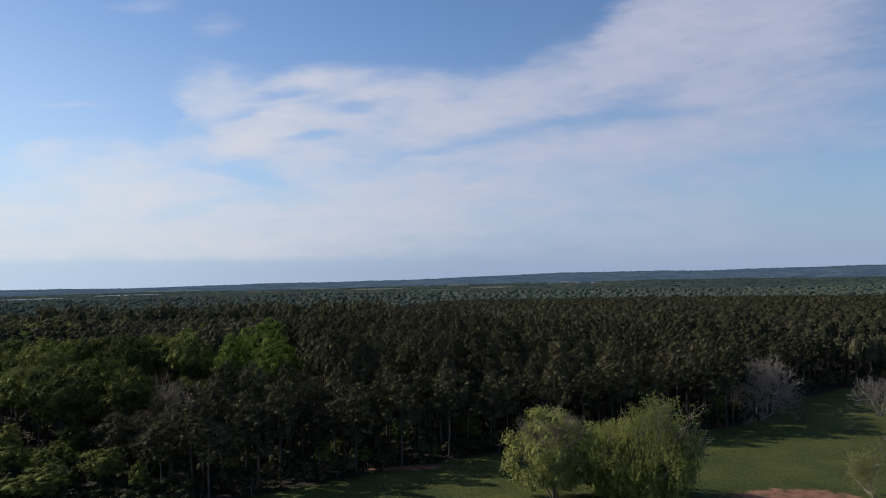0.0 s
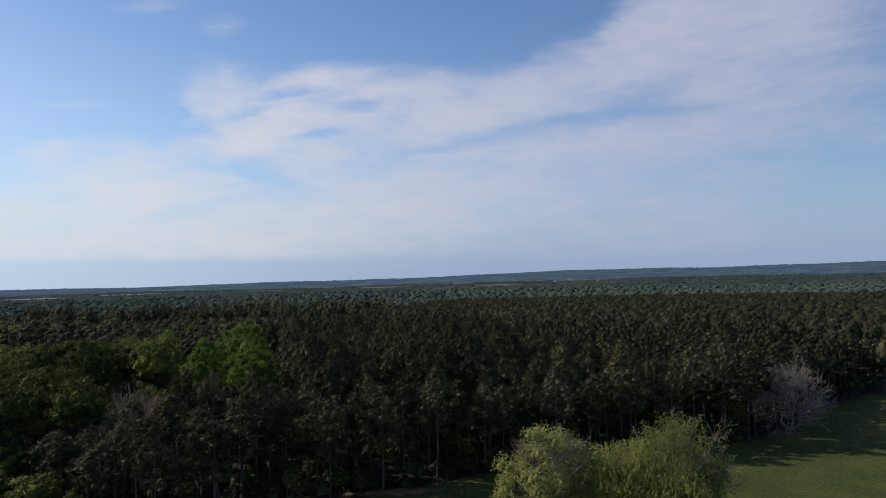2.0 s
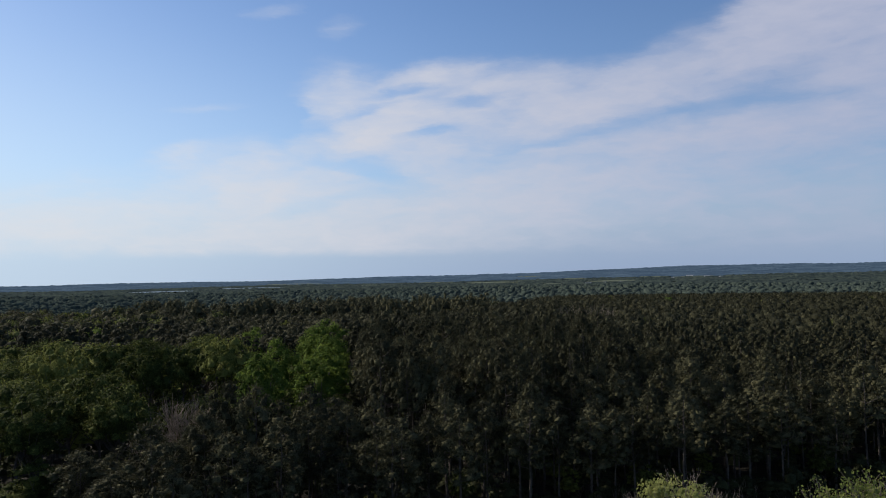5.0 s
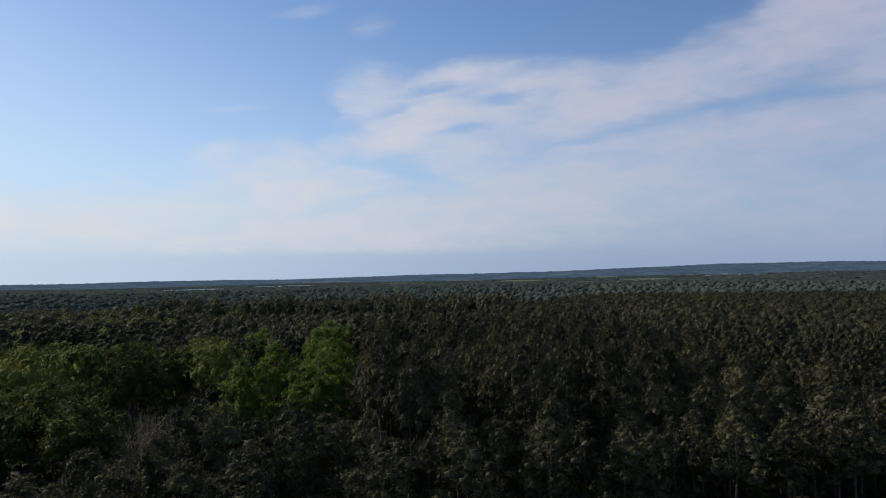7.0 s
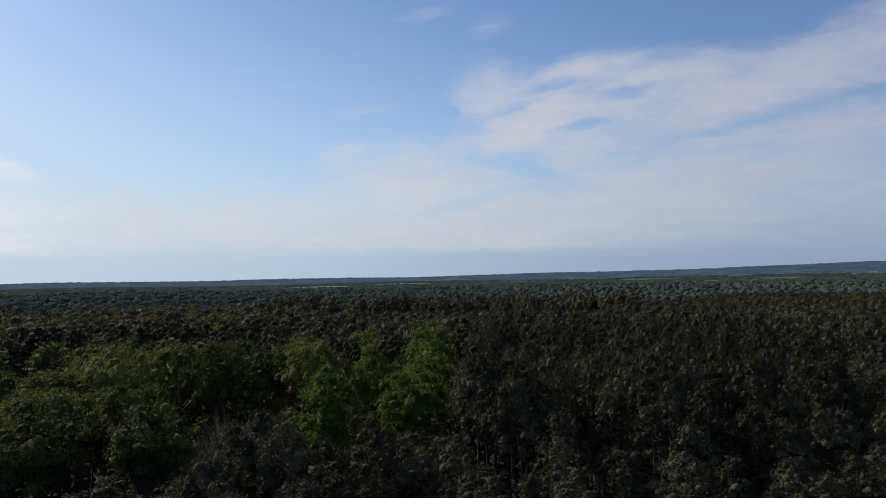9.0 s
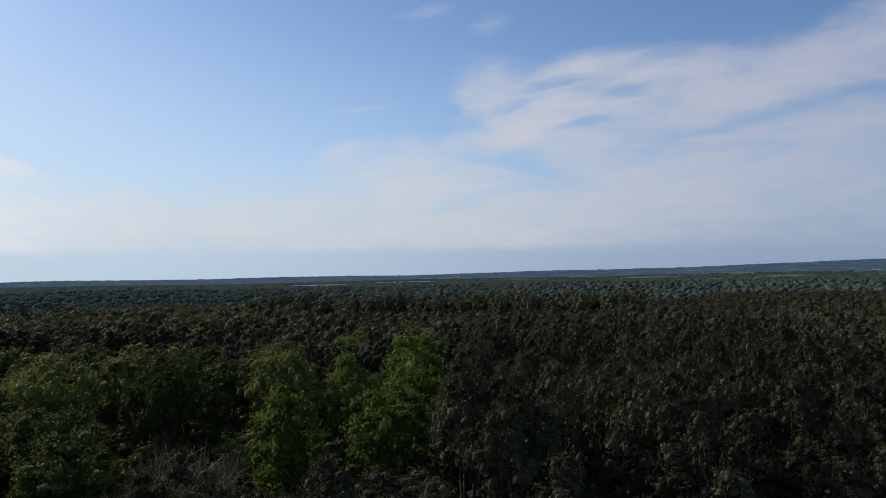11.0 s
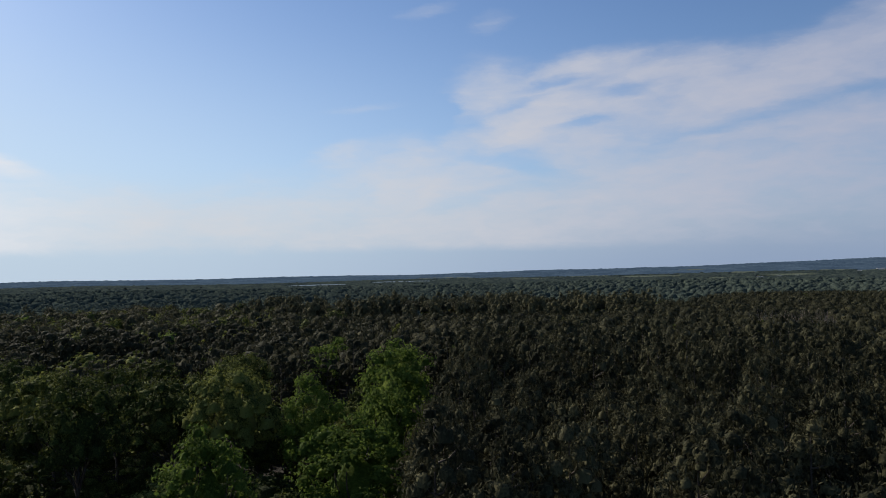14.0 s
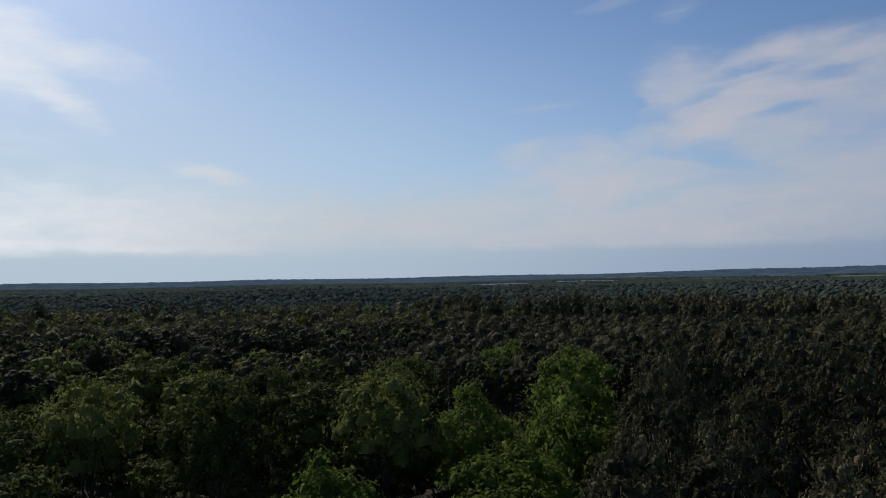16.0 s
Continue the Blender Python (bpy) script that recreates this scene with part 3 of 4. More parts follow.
GROUND = ground_material()
PASTURE = surface_material("dry_pasture", ((0.3, (0.05, 0.065, 0.035)), (0.7, (0.10, 0.11, 0.065))), 0.01, 0.1)
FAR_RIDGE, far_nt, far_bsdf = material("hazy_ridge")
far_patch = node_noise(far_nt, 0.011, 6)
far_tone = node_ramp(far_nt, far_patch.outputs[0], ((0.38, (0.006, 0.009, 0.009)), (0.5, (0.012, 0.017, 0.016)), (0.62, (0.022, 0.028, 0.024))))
# the air's haze over the ridge, painted as a blue emission
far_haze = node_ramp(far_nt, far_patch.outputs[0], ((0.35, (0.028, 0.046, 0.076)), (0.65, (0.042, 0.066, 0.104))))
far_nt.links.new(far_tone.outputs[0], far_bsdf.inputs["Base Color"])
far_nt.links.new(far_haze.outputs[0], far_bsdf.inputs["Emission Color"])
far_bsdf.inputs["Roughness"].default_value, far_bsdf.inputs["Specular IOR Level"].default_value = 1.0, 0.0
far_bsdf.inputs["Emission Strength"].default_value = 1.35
POND, _, water_bsdf = material("pond_water")
water_bsdf.inputs["Base Color"].default_value, water_bsdf.inputs["Roughness"].default_value = (0.03, 0.045, 0.05, 1), 0.35
build_ground()


def plate(name, label, row, mat, lift):
    """A flat clearing or pond with an uneven outline, lying on the slope."""
    a, r, h, deep = row
    n = 28
    rim = []
    for k in range(n):
        t = k * 2 * math.pi / n
        s = 1 + 0.16 * math.sin(3 * t + a) + 0.1 * math.sin(7 * t + r)
        b, d = radians(a + h * s * math.cos(t)), r + deep * s * math.sin(t)
        rim.append((d * math.sin(b), d * math.cos(b)))
    c = (r * math.sin(radians(a)), r * math.cos(radians(a)))
    level = max(land(*p) for p in rim) if name == "water" else 0
    bm = bmesh.new()
    rings = [[bm.verts.new((c[0] + (x - c[0]) * q, c[1] + (y - c[1]) * q, 0)) for x, y in rim] for q in (1.0, 0.66, 0.33)]
    mid = bm.verts.new((*c, 0))
    for ra, rb in zip(rings, rings[1:]):
        for k in range(n):
            bm.faces.new((ra[k - 1], ra[k], rb[k], rb[k - 1]))
    for k in range(n):
        bm.faces.new((rings[2][k - 1], rings[2][k], mid))
    for v in bm.verts:
        v.co.z = land(v.co.x, v.co.y) + lift
    me = bpy.data.meshes.new(name)
    bm.to_mesh(me)
    me.materials.append(mat)
    tagged(new(name, me), label, name, kind="structure")


for row in PASTURES:
    plate("pasture", "pale green pasture in a clearing of the woods", row, PASTURE, 1.5)
for row in PONDS:
    plate("water", "strip of still grey-blue water among the woods", row, POND, 1.8)


# ---- the trees that can be told apart ----
# foot x, foot y, top
BROAD = [
    (-78, 232, 26), (-93, 236, 23.5), (-105, 236, 25), (-112, 230, 25), (-110, 209, 27), (-113, 197, 23),
    (-89, 213, 27), (-103, 270, 24), (-140, 245, 25), (-148, 240, 24), (-99, 260, 23.5), (-93, 250, 24), (-89, 184, 22.5),
    (-95, 177, 23), (-82, 183, 24), (-75, 178, 22), (-85, 168, 22), 
    (-131, 243, 22.5), (-120, 262, 23), (-128, 218, 23), (-141, 206, 22), (-104, 184, 22), (-117, 175, 21), (-132, 188, 22),
]
GREEN = [(-54.5, 196, 26), (-66, 235, 25), (-57.5, 248, 29.5), (-75, 286, 24.5), (-47, 212, 24), (-113, 330, 22.5), (-84, 318, 20.5), (88, 655, 22), (-52, 233, 25), (-104, 303, 22.5)]
PINES = [
    (5, 201, 19), (-23, 177, 16.5), (-69, 158, 14.5), (26, 184, 20), (-34.5, 184, 19), (-54, 176, 18.5), (70, 207, 25),
    (44, 201, 21.5), (28, 195, 20), (-15, 189, 19), (-21, 171, 17.5), (-25, 205, 24), (-14, 184, 18.5), (-19, 166, 18.5),
    (-4, 186, 23), (17, 209, 22), (-28, 204, 27), (-11, 214, 26.5), (-22, 217, 23.5), (44, 216, 17), (12, 187, 18), (-42, 170, 17),
]
GREY = [(-66, 186, 17), (-70, 192, 18), (-62, 190, 15), (-73, 187, 14), (-68, 197, 17), (12, 462, 24), (19, 466, 24), (26, 463, 23), (31, 470, 23), (22, 474, 24), (5, 468, 22)]

pine_kinds = [tree("pine_tree", "tall pine tree with dark olive needle tufts", "tree", "pines of the wood", pine_shape(20, 6.5 + 0.5 * k, 0.48 + 0.03 * k, 30 + k, 36, 0.24, 0.34, heart=0.6), BARK, NEEDLES) for k in range(6)]
edge_kinds = [tree("pine_tree", "pine at the meadow's edge, needle tufts well down its stem", "tree", "pines of the wood", pine_shape(20, 7.3 + 0.5 * k, 0.36 + 0.05 * k, 36, 34, 0.24, 0.34, heart=0.6), BARK, NEEDLES) for k in range(4)]
fine_kinds = [tree("broadleaf_tree", "rounded broadleaf tree with mid-green spring leaves", "tree", "broadleaf trees of the wood", broad_shape(20, 12.5 + k, 52, 66, 0.19, heart=0.61), BARK, LEAVES) for k in range(4)]
low_kinds = [tree("broadleaf_tree", "smaller broadleaf tree filling the gaps of the wood", "tree", "broadleaf trees of the wood", broad_shape(20, 11.5 + k, 32, 34, 0.26, 0.12, heart=0.64), BARK, LEAVES) for k in range(4)]
broad_kinds = [tree("broadleaf_tree", "rounded broadleaf tree with mid-green spring leaves", "tree", "broadleaf trees of the wood", broad_shape(20, 12.5 + k, 46, 42, 0.23, heart=0.64), BARK, LEAVES) for k in range(4)]
green_kinds = [tree("broadleaf_tree", "broadleaf tree in bright fresh green leaf", "tree", "fresh green trees", broad_shape(20, 10 + k, 64, 60, 0.18, 0.12, heart=0.58), BARK, FRESH) for k in range(2)]
used = []


def put(kinds, x, y, top, wide):
    ob = kinds[len(used) % len(kinds)]
    used.append((x, y))
    return planted(ob, x, y, rng.uniform(0, 360), top / 20, wide)


def lone(kinds):
    """Takes the patterns away once their copies stand."""
    for ob in kinds:
        for o in (*ob.children_recursive, ob):
            bpy.data.objects.remove(o)


for x, y, top in PINES:
    put(edge_kinds if wooded(x, y) < 16 else pine_kinds, x, y, top, 1.1)
for x, y, top in BROAD:
    put(fine_kinds if y < 222 else broad_kinds, x, y, top, 1.12)
for x, y, top in GREEN:
    put(green_kinds, x, y, top, 1.45 if top > 27 else 1.5 if (x, y) == (-47, 212) else 1.15)


def far_from_used(x, y, gap):
    u = np.array(used)
    ok = np.ones(len(x), bool)
    for s in range(0, len(x), 4000):
        p = np.stack([x[s:s + 4000], y[s:s + 4000]], 1)
        ok[s:s + 4000] = (((p[:, None] - u[None]) ** 2).sum(-1) > gap * gap).all(1)
    return ok


def jittered(x0, x1, y0, y1, step):
    gx, gy = np.meshgrid(np.arange(x0, x1, step), np.arange(y0, y1, step))
    gx = gx + (np.arange(len(gx)) % 2 * step / 2)[:, None]
    j = rng.uniform(-0.36, 0.36, (2, *gx.shape)) * step
    return (gx + j[0]).ravel(), (gy + j[1]).ravel()


def leafy_zone(x, y):
    return ((x < -49 - 0.8 * (y - 130)) & (x > -190) & (y < 170)) | ((x < -76) & (x > -190) & (y > 163) & (y < 270)) | (((x + 108) / 62) ** 2 + ((y - 222) / 62) ** 2 < 1) | (((x + 75) / 30) ** 2 + ((y - 255) / 45) ** 2 < 1) | (((x + 60) / 16) ** 2 + ((y - 200) / 24) ** 2 < 1)


# the rest of the leafy stand
bx, by = jittered(-200, -40, 128, 320, 8.8)
hollow = np.hypot((bx + 68) / 1.1, by - 189) < 11
ok = leafy_zone(bx, by) & ~hollow & (wooded(bx, by) > 2) & far_from_used(bx, by, 7.5) & (rng.uniform(size=len(bx)) > 0.06)
for x, y in zip(bx[ok], by[ok]):
    # trees west of x -125 stay unseen, left taller to shade the front
    short = 1 - 0.35 * float(ease(-y, -172, -158)) * (x > -125)
    put(low_kinds, x, y, rng.uniform(10, 17.5) * short, rng.uniform(0.66, 0.95))

# pines: the ones by the meadow are things, the others behind them are joined
px, py = jittered(-330, 330, 125, 430, 5.9)
away = np.hypot(px, py - 75)
bearing = np.degrees(np.arctan2(px, py))
ok = (wooded(px, py) > 1.5) & ~leafy_zone(px, py) & far_from_used(px, py, 4.0) & (bearing > -68) & (bearing < 42) & (away < 245) & (np.hypot(px + 68, py - 189) > 11)
px, py = px[ok], py[ok]
inner = wooded(px, py)
tops = 18.4 - 0.6 * ease(-px, -8, 15) * ease(-inner, -26, -8) + 4.6 * ease(inner, 12, 50) + 4.5 * ease(inner, 6, 36) * ease(-np.abs(px + 22), -62, -22) + rng.normal(size=len(px)) * 1.7 + 1.2 * np.sin(px / 13) * np.sin(py / 11)
tops = tops * stature(px, py)
for gx, gy in ((-57.5, 248), (-47, 212)):  # lower growth before the fresh green trees
    before = (np.abs(px - gx - 0.3 * (gy - py)) < 9.5) & (py > gy - 38) & (py < gy + 7)
    tops = np.where(before, np.minimum(tops, 13 + 0.12 * (gy - py)), tops)
tops = np.where((px < -50) & (py < 176), np.minimum(tops, 11.5 + rng.uniform(0, 3.5, len(px))), tops)
order = np.argsort(np.hypot((px + 12) * 0.85, py - 192))
near, rest = order[:245], order[245:]
for k in near:
    put(edge_kinds if wooded(px[k], py[k]) < 9 else pine_kinds, px[k], py[k], tops[k], rng.uniform(0.8, 1.12))
sx, sy = jittered(-60, 120, 140, 245, 11)
ok = (wooded(sx, sy) > 3) & (wooded(sx, sy) < 24) & far_from_used(sx, sy, 2.2)
for x, y in zip(sx[ok], sy[ok]):
    put(low_kinds, x, y, rng.uniform(4.5, 9), rng.uniform(0.32, 0.5))
lone(pine_kinds), lone(edge_kinds), lone(broad_kinds), lone(fine_kinds), lone(low_kinds), lone(green_kinds)


def strewn(name, label, shapes, xs, ys, tall, wide, mats, category="woods"):
    """Many trees joined into one mesh: turned and scaled copies of a few shapes."""
    vs, fs, ms, n = [], [], [], 0
    pick = rng.integers(0, len(shapes), len(xs))
    zs = lie(xs, ys)
    for s, shape in enumerate(shapes):
        idx = np.where(pick == s)[0]
        if not len(idx):
            continue
        for m, (v, f) in enumerate(shape):
            a = rng.uniform(0, 2 * np.pi, len(idx)) if m == 0 else a
            c, q = np.cos(a)[:, None], np.sin(a)[:, None]
            w, t = wide[idx][:, None], tall[idx][:, None]
            x, y, z = v[None, :, 0] * w, v[None, :, 1] * w, v[None, :, 2] * t
            out = np.stack([x * c - y * q + xs[idx][:, None], x * q + y * c + ys[idx][:, None], z + zs[idx][:, None]], -1)
            vs.append(out.reshape(-1, 3))
            fs.append((f[None] + (np.arange(len(idx)) * len(v))[:, None, None]).reshape(-1, 4) + n)
            ms.append(np.full(len(idx) * len(f), m))
            n += len(vs[-1])
    me = quads_mesh(name, np.concatenate(vs), np.concatenate(fs), mats[0])
    for m in mats[1:]:
        me.materials.append(m)
    me.polygons.foreach_set("material_index", np.concatenate(ms).astype(np.int32))
    me.update()
    return tagged(new(name, me), label, category, kind="stuff")


fine_pines = [pine_shape(20, 6.6 + 0.5 * k, 0.5, 20, 15, 0.31, 0.42, 4, 0, 0.66) for k in range(5)]
plain_pines = [pine_shape(20, 6.7 + 0.5 * k, 0.52, 11, 8, 0.47, 0.46, 3, 0) for k in range(5)]
far_off = np.hypot(px[rest] + 13, py[rest] - 151) > 165
close, rest = rest[~far_off], rest[far_off]
strewn("pine_woods", "dense stand of pines with fine dark olive needles", fine_pines, px[close], py[close], tops[close] / 20, rng.uniform(0.85, 1.15, len(close)), (BARK, NEEDLES))
strewn("pine_woods", "dense dark stand of tall pines behind the meadow", plain_pines, px[rest], py[rest], tops[rest] / 20, rng.uniform(0.85, 1.15, len(rest)), (BARK, NEEDLES))


# saplings and brush that close the floor of the wood
def brush_shape(height, wide):
    return tube([(0, 0, -0.3), (0, 0, height * 0.7)], [0.08, 0.03], 3), joined([tufts(np.column_stack([rng.normal(size=(3, 2)) * wide * 0.22, rng.uniform(0.5, 0.85, 3) * height]), np.full(3, wide * 0.33), 8, 0.45, 0.5, np.array([0, 0, height * 0.4]), np.array([wide / 2, wide / 2, height / 2]))])


ux, uy = jittered(-310, 250, 118, 380, 5.6)
away = np.where(wooded(ux, uy) < 30, 100, np.hypot(ux * 0.85, uy - 60))
ok = (wooded(ux, uy) > 1.0) & (away < 215 + 50 * (ux < -60) + 75 * (ux < -130))
strewn("undergrowth", "brush and saplings on the floor of the wood, coloured dark as in shade", [brush_shape(4.5, 5.2 + 0.5 * k) for k in range(4)], ux[ok], uy[ok], rng.uniform(0.6, 1.5, ok.sum()), rng.uniform(0.8, 1.25, ok.sum()), (BARK, SHADE_BRUSH), "undergrowth")


# the pines further back, up to the brow
def coarse_shape(height, wide, sprays, size, low=0.45, slim=0.5, needles=True):
    """A distant tree: a ragged crown of sprays on a thin stem."""
    stem = tube([(0, 0, -0.3), (0, 0, height * 0.8)], [0.22, 0.1], 3)
    mid, half = height * (1 + low) / 2, np.array([wide / 2, wide / 2, height * (1 - low) / 2])
    spots = spread_ways(sprays, -0.3) * rng.uniform(0.62, 1.0, (sprays, 1)) * half + (0, 0, mid)
    return stem, joined([lump(np.array([0, 0, mid]), half * 0.7), cards(spots, size, face=(spots - (0, 0, mid)) / half + (0, 0, 0.1), slim=slim, loose=0.5, along=np.array([0, 0, 1.0]) if needles else None)])


fx, fy = jittered(-820, 760, 150, 1110, 6.9)
away, bearing, d = np.hypot(fx, fy - 75), np.degrees(np.arctan2(fx, fy)), np.hypot(fx, fy)
brow = 720 + 330 * ease(bearing, -3, 6) + 45 * np.sin(bearing / 3.1) + 25 * np.sin(bearing / 1.1 + 2) + rng.normal(size=len(fx)) * 18
ok = (wooded(fx, fy) > 3) & ~leafy_zone(fx, fy) & (away >= 243) & (bearing > -68) & (bearing < 40) & (d < brow) & far_from_used(fx, fy, 5)
dark = rng.uniform(size=len(fx)) > 0.06 + 0.1 * (bearing < -25)
fk, gk = ok & dark & (wooded(fx, fy) > 26), ok & ~dark & (wooded(fx, fy) > 45) & (stature(fx, fy) > 0.95)
lk = ok & ~fk & (wooded(fx, fy) < 26)
west = (bearing < -21) & (rng.uniform(size=len(fx)) < ease(-bearing, 19, 27))
wk = fk & west & (rng.uniform(size=len(fx)) < 0.42)
fk = fk & ~west
wide_ones = [coarse_shape(19, 10.5 + k, 80, 0.6, 0.35, 0.6, False) for k in range(4)]
round_near = [broad_shape(19, 10.5 + k, 14, 13, 0.48, 0.3, 4, lobes=5) for k in range(4)]
tone = rng.uniform(size=len(fx))
for name, label, keep, mat in (("mixed_woods", "dark rounded evergreen crowns of the western woods", tone < 0.93, NEEDLES), ("broadleaf_woods", "green broadleaf crowns among the dark western woods", (tone >= 0.93) & (tone < 0.985), LEAVES), ("broadleaf_woods", "single trees in fresh green leaf among the western woods", tone >= 0.985, FRESH)):
    for shapes, k in ((round_near, wk & keep & (away < 400)), (wide_ones, wk & keep & (away >= 400))):
        strewn(name, label, shapes, fx[k], fy[k], rng.uniform(0.8, 1.22, k.sum()), rng.uniform(0.75, 1.3, k.sum()), (BARK, mat))
coarse = [coarse_shape(20, 7.8 + 0.5 * k, 30, 0.6, 0.55) for k in range(5)]
strewn("pine_woods", "dark pine woods rolling back to a brow", coarse, fx[fk], fy[fk], rng.uniform(0.95, 1.12, fk.sum()) * stature(fx[fk], fy[fk]), rng.uniform(0.85, 1.2, fk.sum()), (BARK, NEEDLES))
low_ones = [coarse_shape(18, 8.5, 60, 0.62, 0.1) for k in range(3)]
strewn("pine_fringe", "bushy dark pines where the meadow narrows", low_ones, fx[lk], fy[lk], rng.uniform(0.9, 1.15, lk.sum()), rng.uniform(0.9, 1.2, lk.sum()), (BARK, NEEDLES))
big_b = np.concatenate([rng.uniform(-28, -4, 130), rng.uniform(-62, -40, 22)])
big_d = rng.uniform(610, 745, len(big_b))
bigs = [broad_shape(20, 12 + k, 12, 11, 0.7, 0.2, 4, 0.55, lobes=4) for k in range(3)]
strewn("brow_woods", "large dark rounded trees along the brow", bigs, big_d * np.sin(np.radians(big_b)), big_d * np.cos(np.radians(big_b)), rng.uniform(0.92, 1.4, len(big_b)), rng.uniform(0.6, 1.15, len(big_b)), (BARK, NEEDLES))
round_ones = [coarse_shape(17, 8 + k, 46, 0.75, 0.35, 0.6, False) for k in range(3)]
strewn("broadleaf_woods", "green broadleaf crowns scattered among the pines", round_ones, fx[gk], fy[gk], rng.uniform(0.9, 1.2, gk.sum()), rng.uniform(0.9, 1.2, gk.sum()), (GREY_BARK, LEAVES))


# the woods beyond the brow, with haze mixed into their leaf colours
def canopy_sheet(near, far, rows, step, rough):
    """The closed, uneven canopy of the far woods."""
    bearings, dists = np.radians(np.arange(-72, 42, step)), np.geomspace(near, far, rows)
    bb, dd = np.meshgrid(bearings, dists)
    x, y = (dd * np.sin(bb)).ravel(), (dd * np.cos(bb)).ravel()
    z = lie(x, y) + 4.8 + rng.normal(size=len(x)) * rough
    z = np.where(in_clearing(x, y), lie(x, y) - 2, z)
    n, m = bb.shape
    i, j = np.meshgrid(np.arange(n - 1), np.arange(m - 1), indexing="ij")
    f = np.stack([i * m + j, i * m + j + 1, (i + 1) * m + j + 1, (i + 1) * m + j], -1).reshape(-1, 4)
    me = quads_mesh("distant_woods", np.stack([x, y, z], 1), f, HAZED_LEAVES)
    tagged(new("distant_woods", me), "closed canopy of the far woods, its green tinted with haze", "woods", kind="stuff")


def far_crowns(near, far, gap, label):
    """Single rounded crowns standing out of the far canopy."""
    bearings = rng.uniform(-72, 42, int(math.radians(114) * (far * far - near * near) / 2 / gap ** 2))
    d = np.sqrt(rng.uniform(near ** 2, far ** 2, len(bearings)))
    x, y = d * np.sin(np.radians(bearings)), d * np.cos(np.radians(bearings))
    keep = ~in_clearing(x, y, 1.1, 170)
    x, y = x[keep], y[keep]
    c = np.column_stack([x, y, lie(x, y) + 5.0 + rng.normal(size=len(x)) * 1.3])
    v, f = lumps(c, gap * rng.uniform(0.3, 0.62, len(c)), 0.75)
    tagged(new("distant_woods", quads_mesh("distant_woods", v, f, HAZED_CROWNS)), label, "woods", kind="stuff")


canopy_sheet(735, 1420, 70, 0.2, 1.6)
far_crowns(735, 1350, 10.2, "rounded crowns of the woods beyond the brow, green tinted with haze")
far_crowns(1350, 2500, 20, "small crowns of the woods towards the ridge, green tinted with haze")
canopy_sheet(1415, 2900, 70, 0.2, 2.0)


def build_ridge(name, label, category, kind, near, far, rows, mat):
    """The wooded rise along the horizon, its treetops a low ragged relief."""
    bearings, dists = np.radians(np.arange(-72, 42, 0.1)), np.geomspace(near, far, rows)
    bb, dd = np.meshgrid(bearings, dists)
    x, y = (dd * np.sin(bb)).ravel(), (dd * np.cos(bb)).ravel()
    z = lie(x, y) + 4.5 + rng.normal(size=len(x)) * 1.5
    z = np.where(in_clearing(x, y, 1.0, 60), lie(x, y) - 3, z)
    n, m = bb.shape
    i, j = np.meshgrid(np.arange(n - 1), np.arange(m - 1), indexing="ij")
    f = np.stack([i * m + j, i * m + j + 1, (i + 1) * m + j + 1, (i + 1) * m + j], -1).reshape(-1, 4)
    me = quads_mesh(name, np.stack([x, y, z], 1), f, mat)
    tagged(new(name, me), label, category, kind=kind)


build_ridge("distant_woods", "woods on the low slope before the ridge, dark green tinted with haze", "woods", "stuff", 2750, 3420, 30, HAZED_LEAVES)
build_ridge("backdrop", "wooded ridge along the horizon, its blue-grey haze painted on as a glow", "backdrop", "structure", 3415, 4860, 42, FAR_RIDGE)


# ---- the meadow's own trees ----
def meadow_crown(height, wide, clumps, each, size, slim, shoots):
    """A full crown down to the grass, with upright shoots standing out of its top."""
    wood, leaf = broad_shape(height, wide, clumps, each, size, -0.5, 8, slim, True, 1.8, 0.8, 0.85, 11, 0.4, 0.45)
    a, q = rng.uniform(0, 6.28, shoots), np.sqrt(rng.uniform(0, 0.8, shoots))
    foot = np.stack([np.cos(a) * q * wide * 0.42, np.sin(a) * q * wide * 0.42, height * (0.3 + 0.58 * np.sqrt(1 - q * q))], 1)
    spray = [foot + np.array([0, 0, 0.25]) * k + rng.normal(size=(shoots, 3)) * 0.16 for k in range(7)]
    return wood, joined([leaf, cards(np.concatenate(spray), size, face=rng.normal(size=(shoots * 7, 3)) * (1, 1, 0.1), slim=slim, along=np.array([0, 0, 1.0]))])


pale = tree("broadleaf_tree", "wide tree with pale grey-green new leaves in the meadow", "tree", "", broad_shape(17.0, 22, 130, 90, 0.17, -0.4, 8, 0.55, False, 1.0, 0.8, 0.85, 11, 0.45, 0.5), GREY_BARK, PALE)
pale.matrix_basis = pose(19.2, 138, land(20, 137))
willow = tree("willow_tree", "broad willow with yellow-green upright shoots in the meadow", "tree", "", meadow_crown(15.0, 29, 200, 100, 0.26, 0.26, 520), GREY_BARK, WILLOW)
willow.matrix_basis = pose(34.4, 136, land(33, 137), 0, 0, 40)


def budding(name, label, x, y, height, wide, depth, leaves, sprays, mat):
    """An open tree: forked limbs with a thin scatter of young leaves."""
    v, f = bare_shape(height, wide, 4, depth)
    v = v * (1, 1, height / v[:, 2].max())
    tips = v[rng.integers(len(v) // 4, len(v), sprays)] + rng.normal(size=(sprays, 3)) * 0.25
    ob = tree(name, label, "tree", "", ((v, f), cards(tips, leaves, slim=0.6)), GREY_BARK, mat)
    ob.matrix_basis = pose(x, y, land(x, y))
    return ob


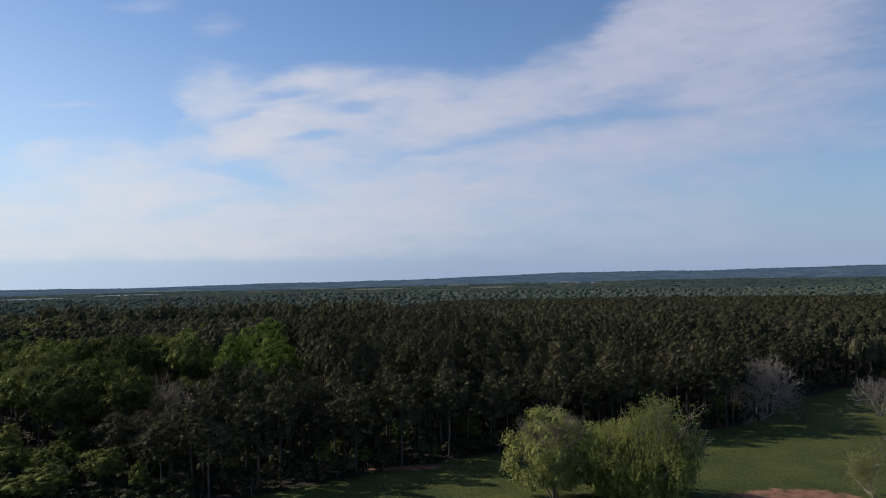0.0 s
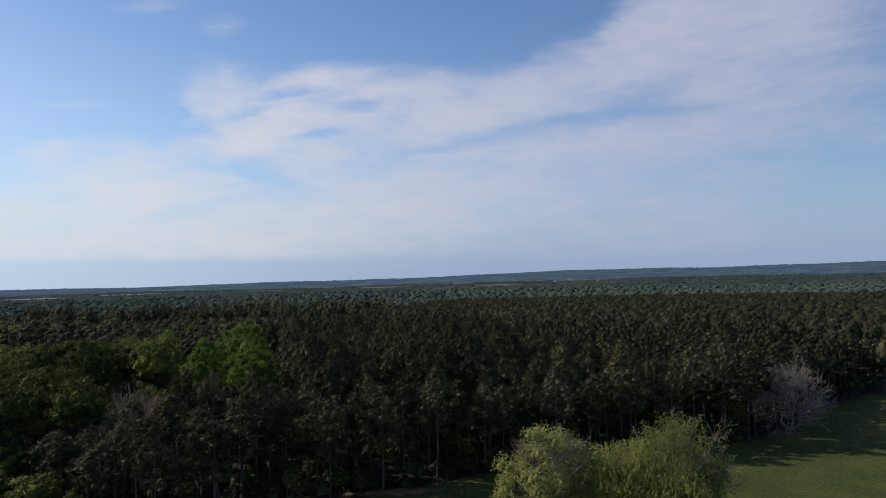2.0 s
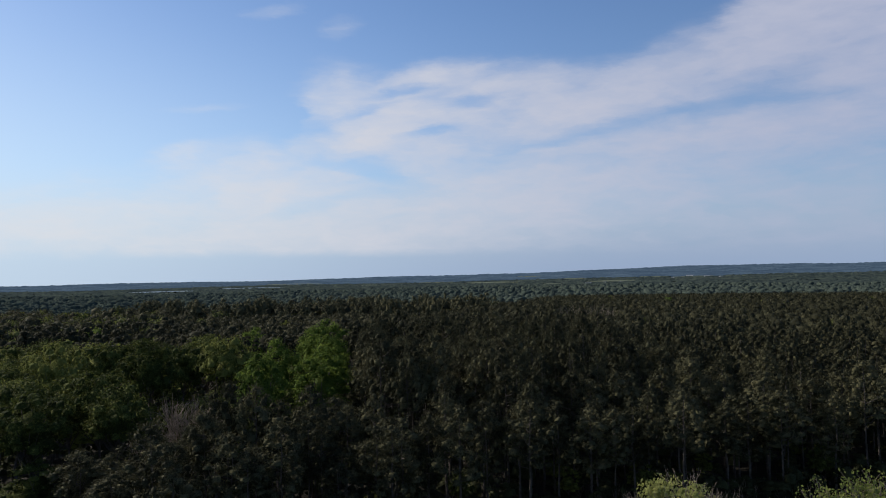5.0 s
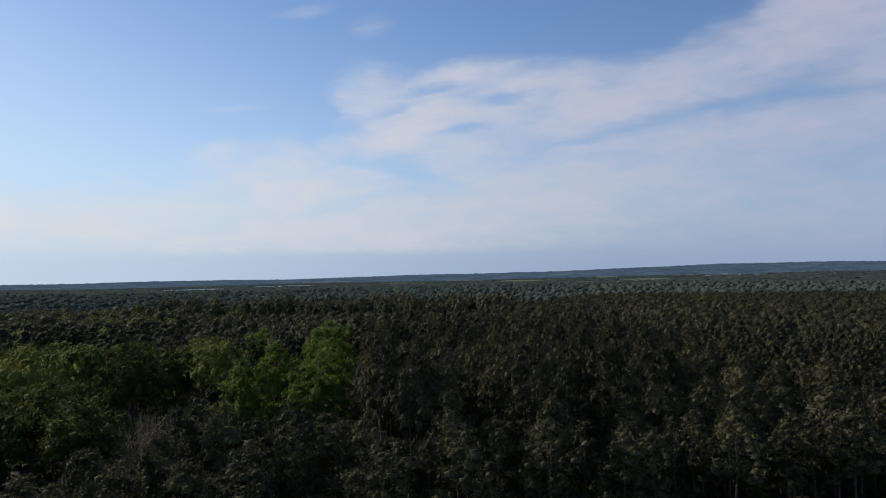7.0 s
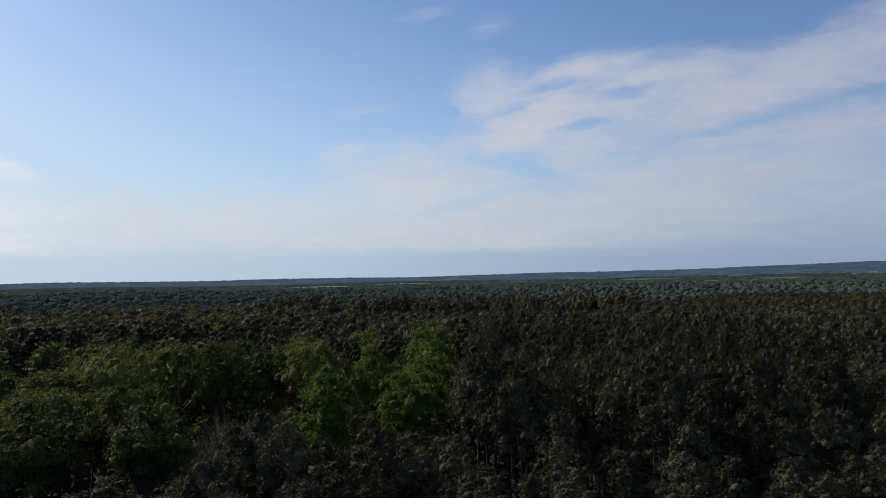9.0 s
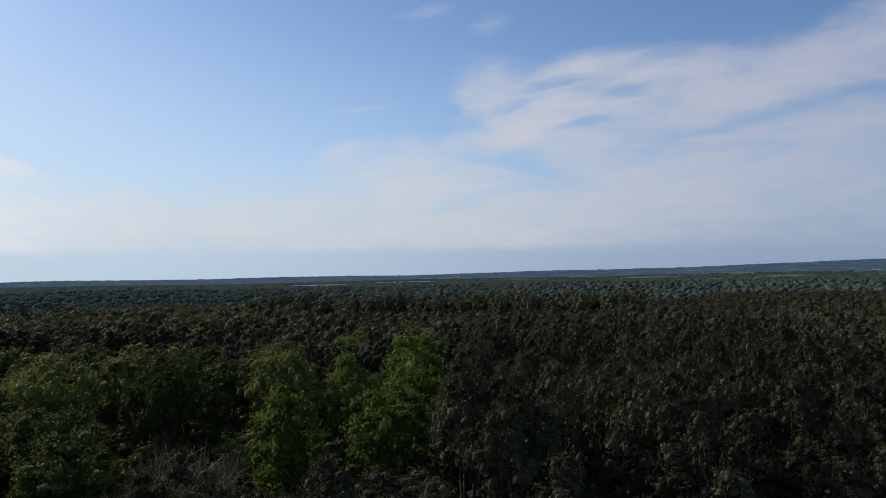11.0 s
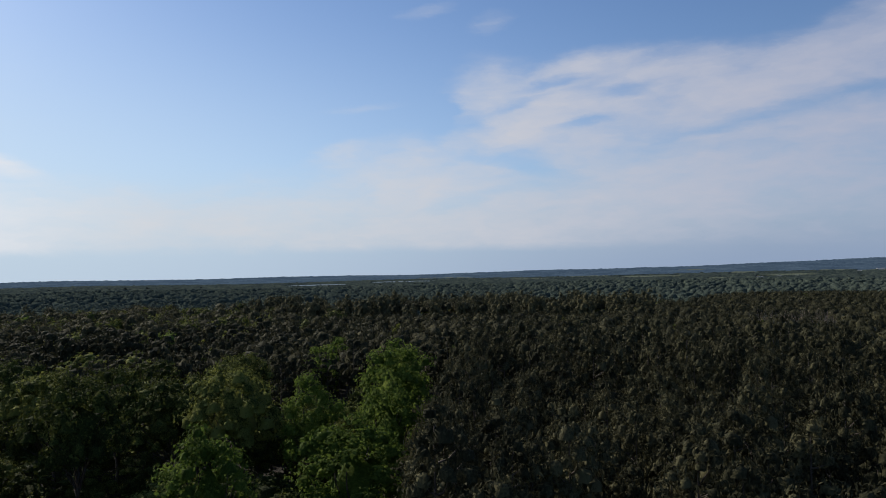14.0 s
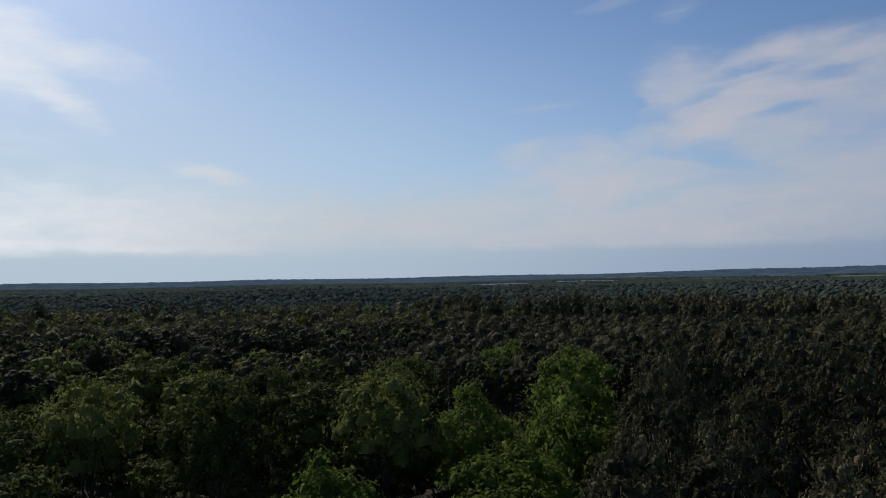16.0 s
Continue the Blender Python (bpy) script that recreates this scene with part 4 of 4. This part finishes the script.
for ob, size, mat in ((pale, (17.4, 4), GREY_BARK), (willow, (15.2, 5), GREY_BARK)):
    v, f = bare_shape(*size, 6, 4, 0.38)
    limb = new("limb", quads_mesh("limb", v * (1, 1, size[0] / v[:, 2].max()), f, mat))
    limb.parent = ob
budding("budding_tree", "open tree just coming into green leaf beside the willow", 38.4, 135, 20.3, 6.5, 4, 0.17, 9000, SPRIG)
budding("budding_tree", "slender yellow-green tree in thin spring leaf in the meadow", 75, 132, 13, 30, 4, 0.12, 5500, WILLOW)


def leafless(name, label, x, y, height, wide, stems=5, depth=5, bark=BARE_BARK, spread=0.42):
    v, f = bare_shape(height, wide, stems, depth, spread)
    v = v * (1, 1, height / v[:, 2].max())
    ob = tagged(new(name), label, "tree", "leafless trees")
    p = new("crown", quads_mesh("crown", v, f, bark))
    p.parent = ob
    ob.matrix_basis = pose(x, y, land(x, y))


leafless("leafless_tree", "wide leafless grey tree at the edge of the meadow", 89, 213, 19, 12, 7, 5, BARE_BARK, 0.6)
leafless("leafless_tree", "small leafless grey tree in the meadow", 121, 212, 12, 9, 6, 4, BARE_BARK, 0.55)
for x, y, top in GREY:
    leafless("leafless_tree", "bare grey tree standing among the leafy crowns", x, y, top, 8, 6, 3 if y < 300 else 2, GREY_BARK)


def shrub_shape():
    return open_shape(3.2, 3.6, 8, 26, 0.16, 0.1)


shrubs = [tree("shrub", "low shrub at the foot of the pines, its green darkened as in shade", "shrub", "shrubs along the wood's edge", shrub_shape(), GREY_BARK, SHADE_BRUSH) for k in range(3)]
for k in range(130):
    x = -85 + 190 * (k + rng.uniform(0, 1)) / 130
    y = np.interp(x, EDGE_X, EDGE_Y) + rng.uniform(0.5, 12)
    s = rng.uniform(0.6, 1.7)
    planted(shrubs[k % 3], x, y, rng.uniform(0, 360), s, s)
lone(shrubs)


# grass tufts that roughen the meadow
tx, ty = rng.uniform(30, 190, 26000), rng.uniform(128, 275, 26000)
keep = (wooded(tx, ty) < 1) & (np.sin(tx / 7 + np.sin(ty / 5)) + np.sin(ty / 9) + rng.normal(size=len(tx)) * 0.8 > 0.1)
tx, ty = tx[keep], ty[keep]
tuft_v, tuft_f = cards(np.stack([tx, ty, lie(tx, ty) + 0.05], 1), 0.16, face=np.array([[-0.4, -0.7, 0.25]]), slim=0.45, loose=0.5, along=np.array([0, 0, 1.0]))
TUFTS = leaf_material("meadow_grass", (0.035, 0.045, 0.01), (0.065, 0.08, 0.016), (0.12, 0.11, 0.04), 0.3)
tagged(new("grass", quads_mesh("grass", tuft_v, tuft_f, TUFTS)), "uneven tufts of green and straw-coloured meadow grass", "grass", kind="stuff")


# ---- houses in the far clearings ----
WALL = surface_material("white_boards", ((0.3, (0.7, 0.7, 0.68)), (0.7, (0.82, 0.82, 0.8))), 0.5, 0.05)
ROOF = surface_material("grey_roofing", ((0.3, (0.2, 0.2, 0.21)), (0.7, (0.34, 0.34, 0.35))), 0.5, 0.05)
DARK, _, dark_bsdf = material("window_glass")
dark_bsdf.inputs["Base Color"].default_value, dark_bsdf.inputs["Roughness"].default_value = (0.02, 0.025, 0.03, 1), 0.1


def part(name, bm, mat, parent, label=""):
    me = bpy.data.meshes.new(name)
    bm.to_mesh(me)
    bm.free()
    me.materials.append(mat)
    ob = tagged(new(name, me), label)
    ob.parent = parent
    return ob


def box(sx, sy, sz, x=0, y=0, z=0):
    bm = bmesh.new()
    bmesh.ops.create_cube(bm, size=1)
    for v in bm.verts:
        v.co = Vector((v.co.x * sx + x, v.co.y * sy + y, v.co.z * sz + z))
    return bm


def house(x, y, long, turn):
    ob = tagged(new("house"), "small white farmhouse with a grey pitched roof", "house", "far farmhouses")
    part("wall", box(long, 8, 4.4, 0, 0, 1.9), WALL, ob)
    bm = bmesh.new()
    s = [(-1, -1, 0), (-1, 1, 0), (-1, 0, 1), (1, -1, 0), (1, 1, 0), (1, 0, 1)]
    v = [bm.verts.new((a * (long / 2 + 0.5), b * 4.8, 4.0 + c * 2.8)) for a, b, c in s]
    for q in ((0, 2, 1), (3, 4, 5), (0, 3, 5, 2), (1, 2, 5, 4), (0, 1, 4, 3)):
        bm.faces.new([v[k] for k in q])
    part("roof", bm, ROOF, ob)
    for k in (-1, 0, 1):
        part("window", box(1.4, 0.1, 1.5, k * long / 3.4, -4.03, 2.2), DARK, ob)
    ob.matrix_basis = pose(x, y, land(x, y) + 0.1, 0, 0, turn)


for az_deg, dist, long in ((2.0, 2880, 22), (3.2, 2920, 16), (4.3, 2950, 14), (7.9, 3180, 15), (9.1, 3420, 26), (10.25, 3250, 20), (11.2, 3150, 14)):
    house(dist * math.sin(radians(az_deg)), dist * math.cos(radians(az_deg)), long, -az_deg + 8)
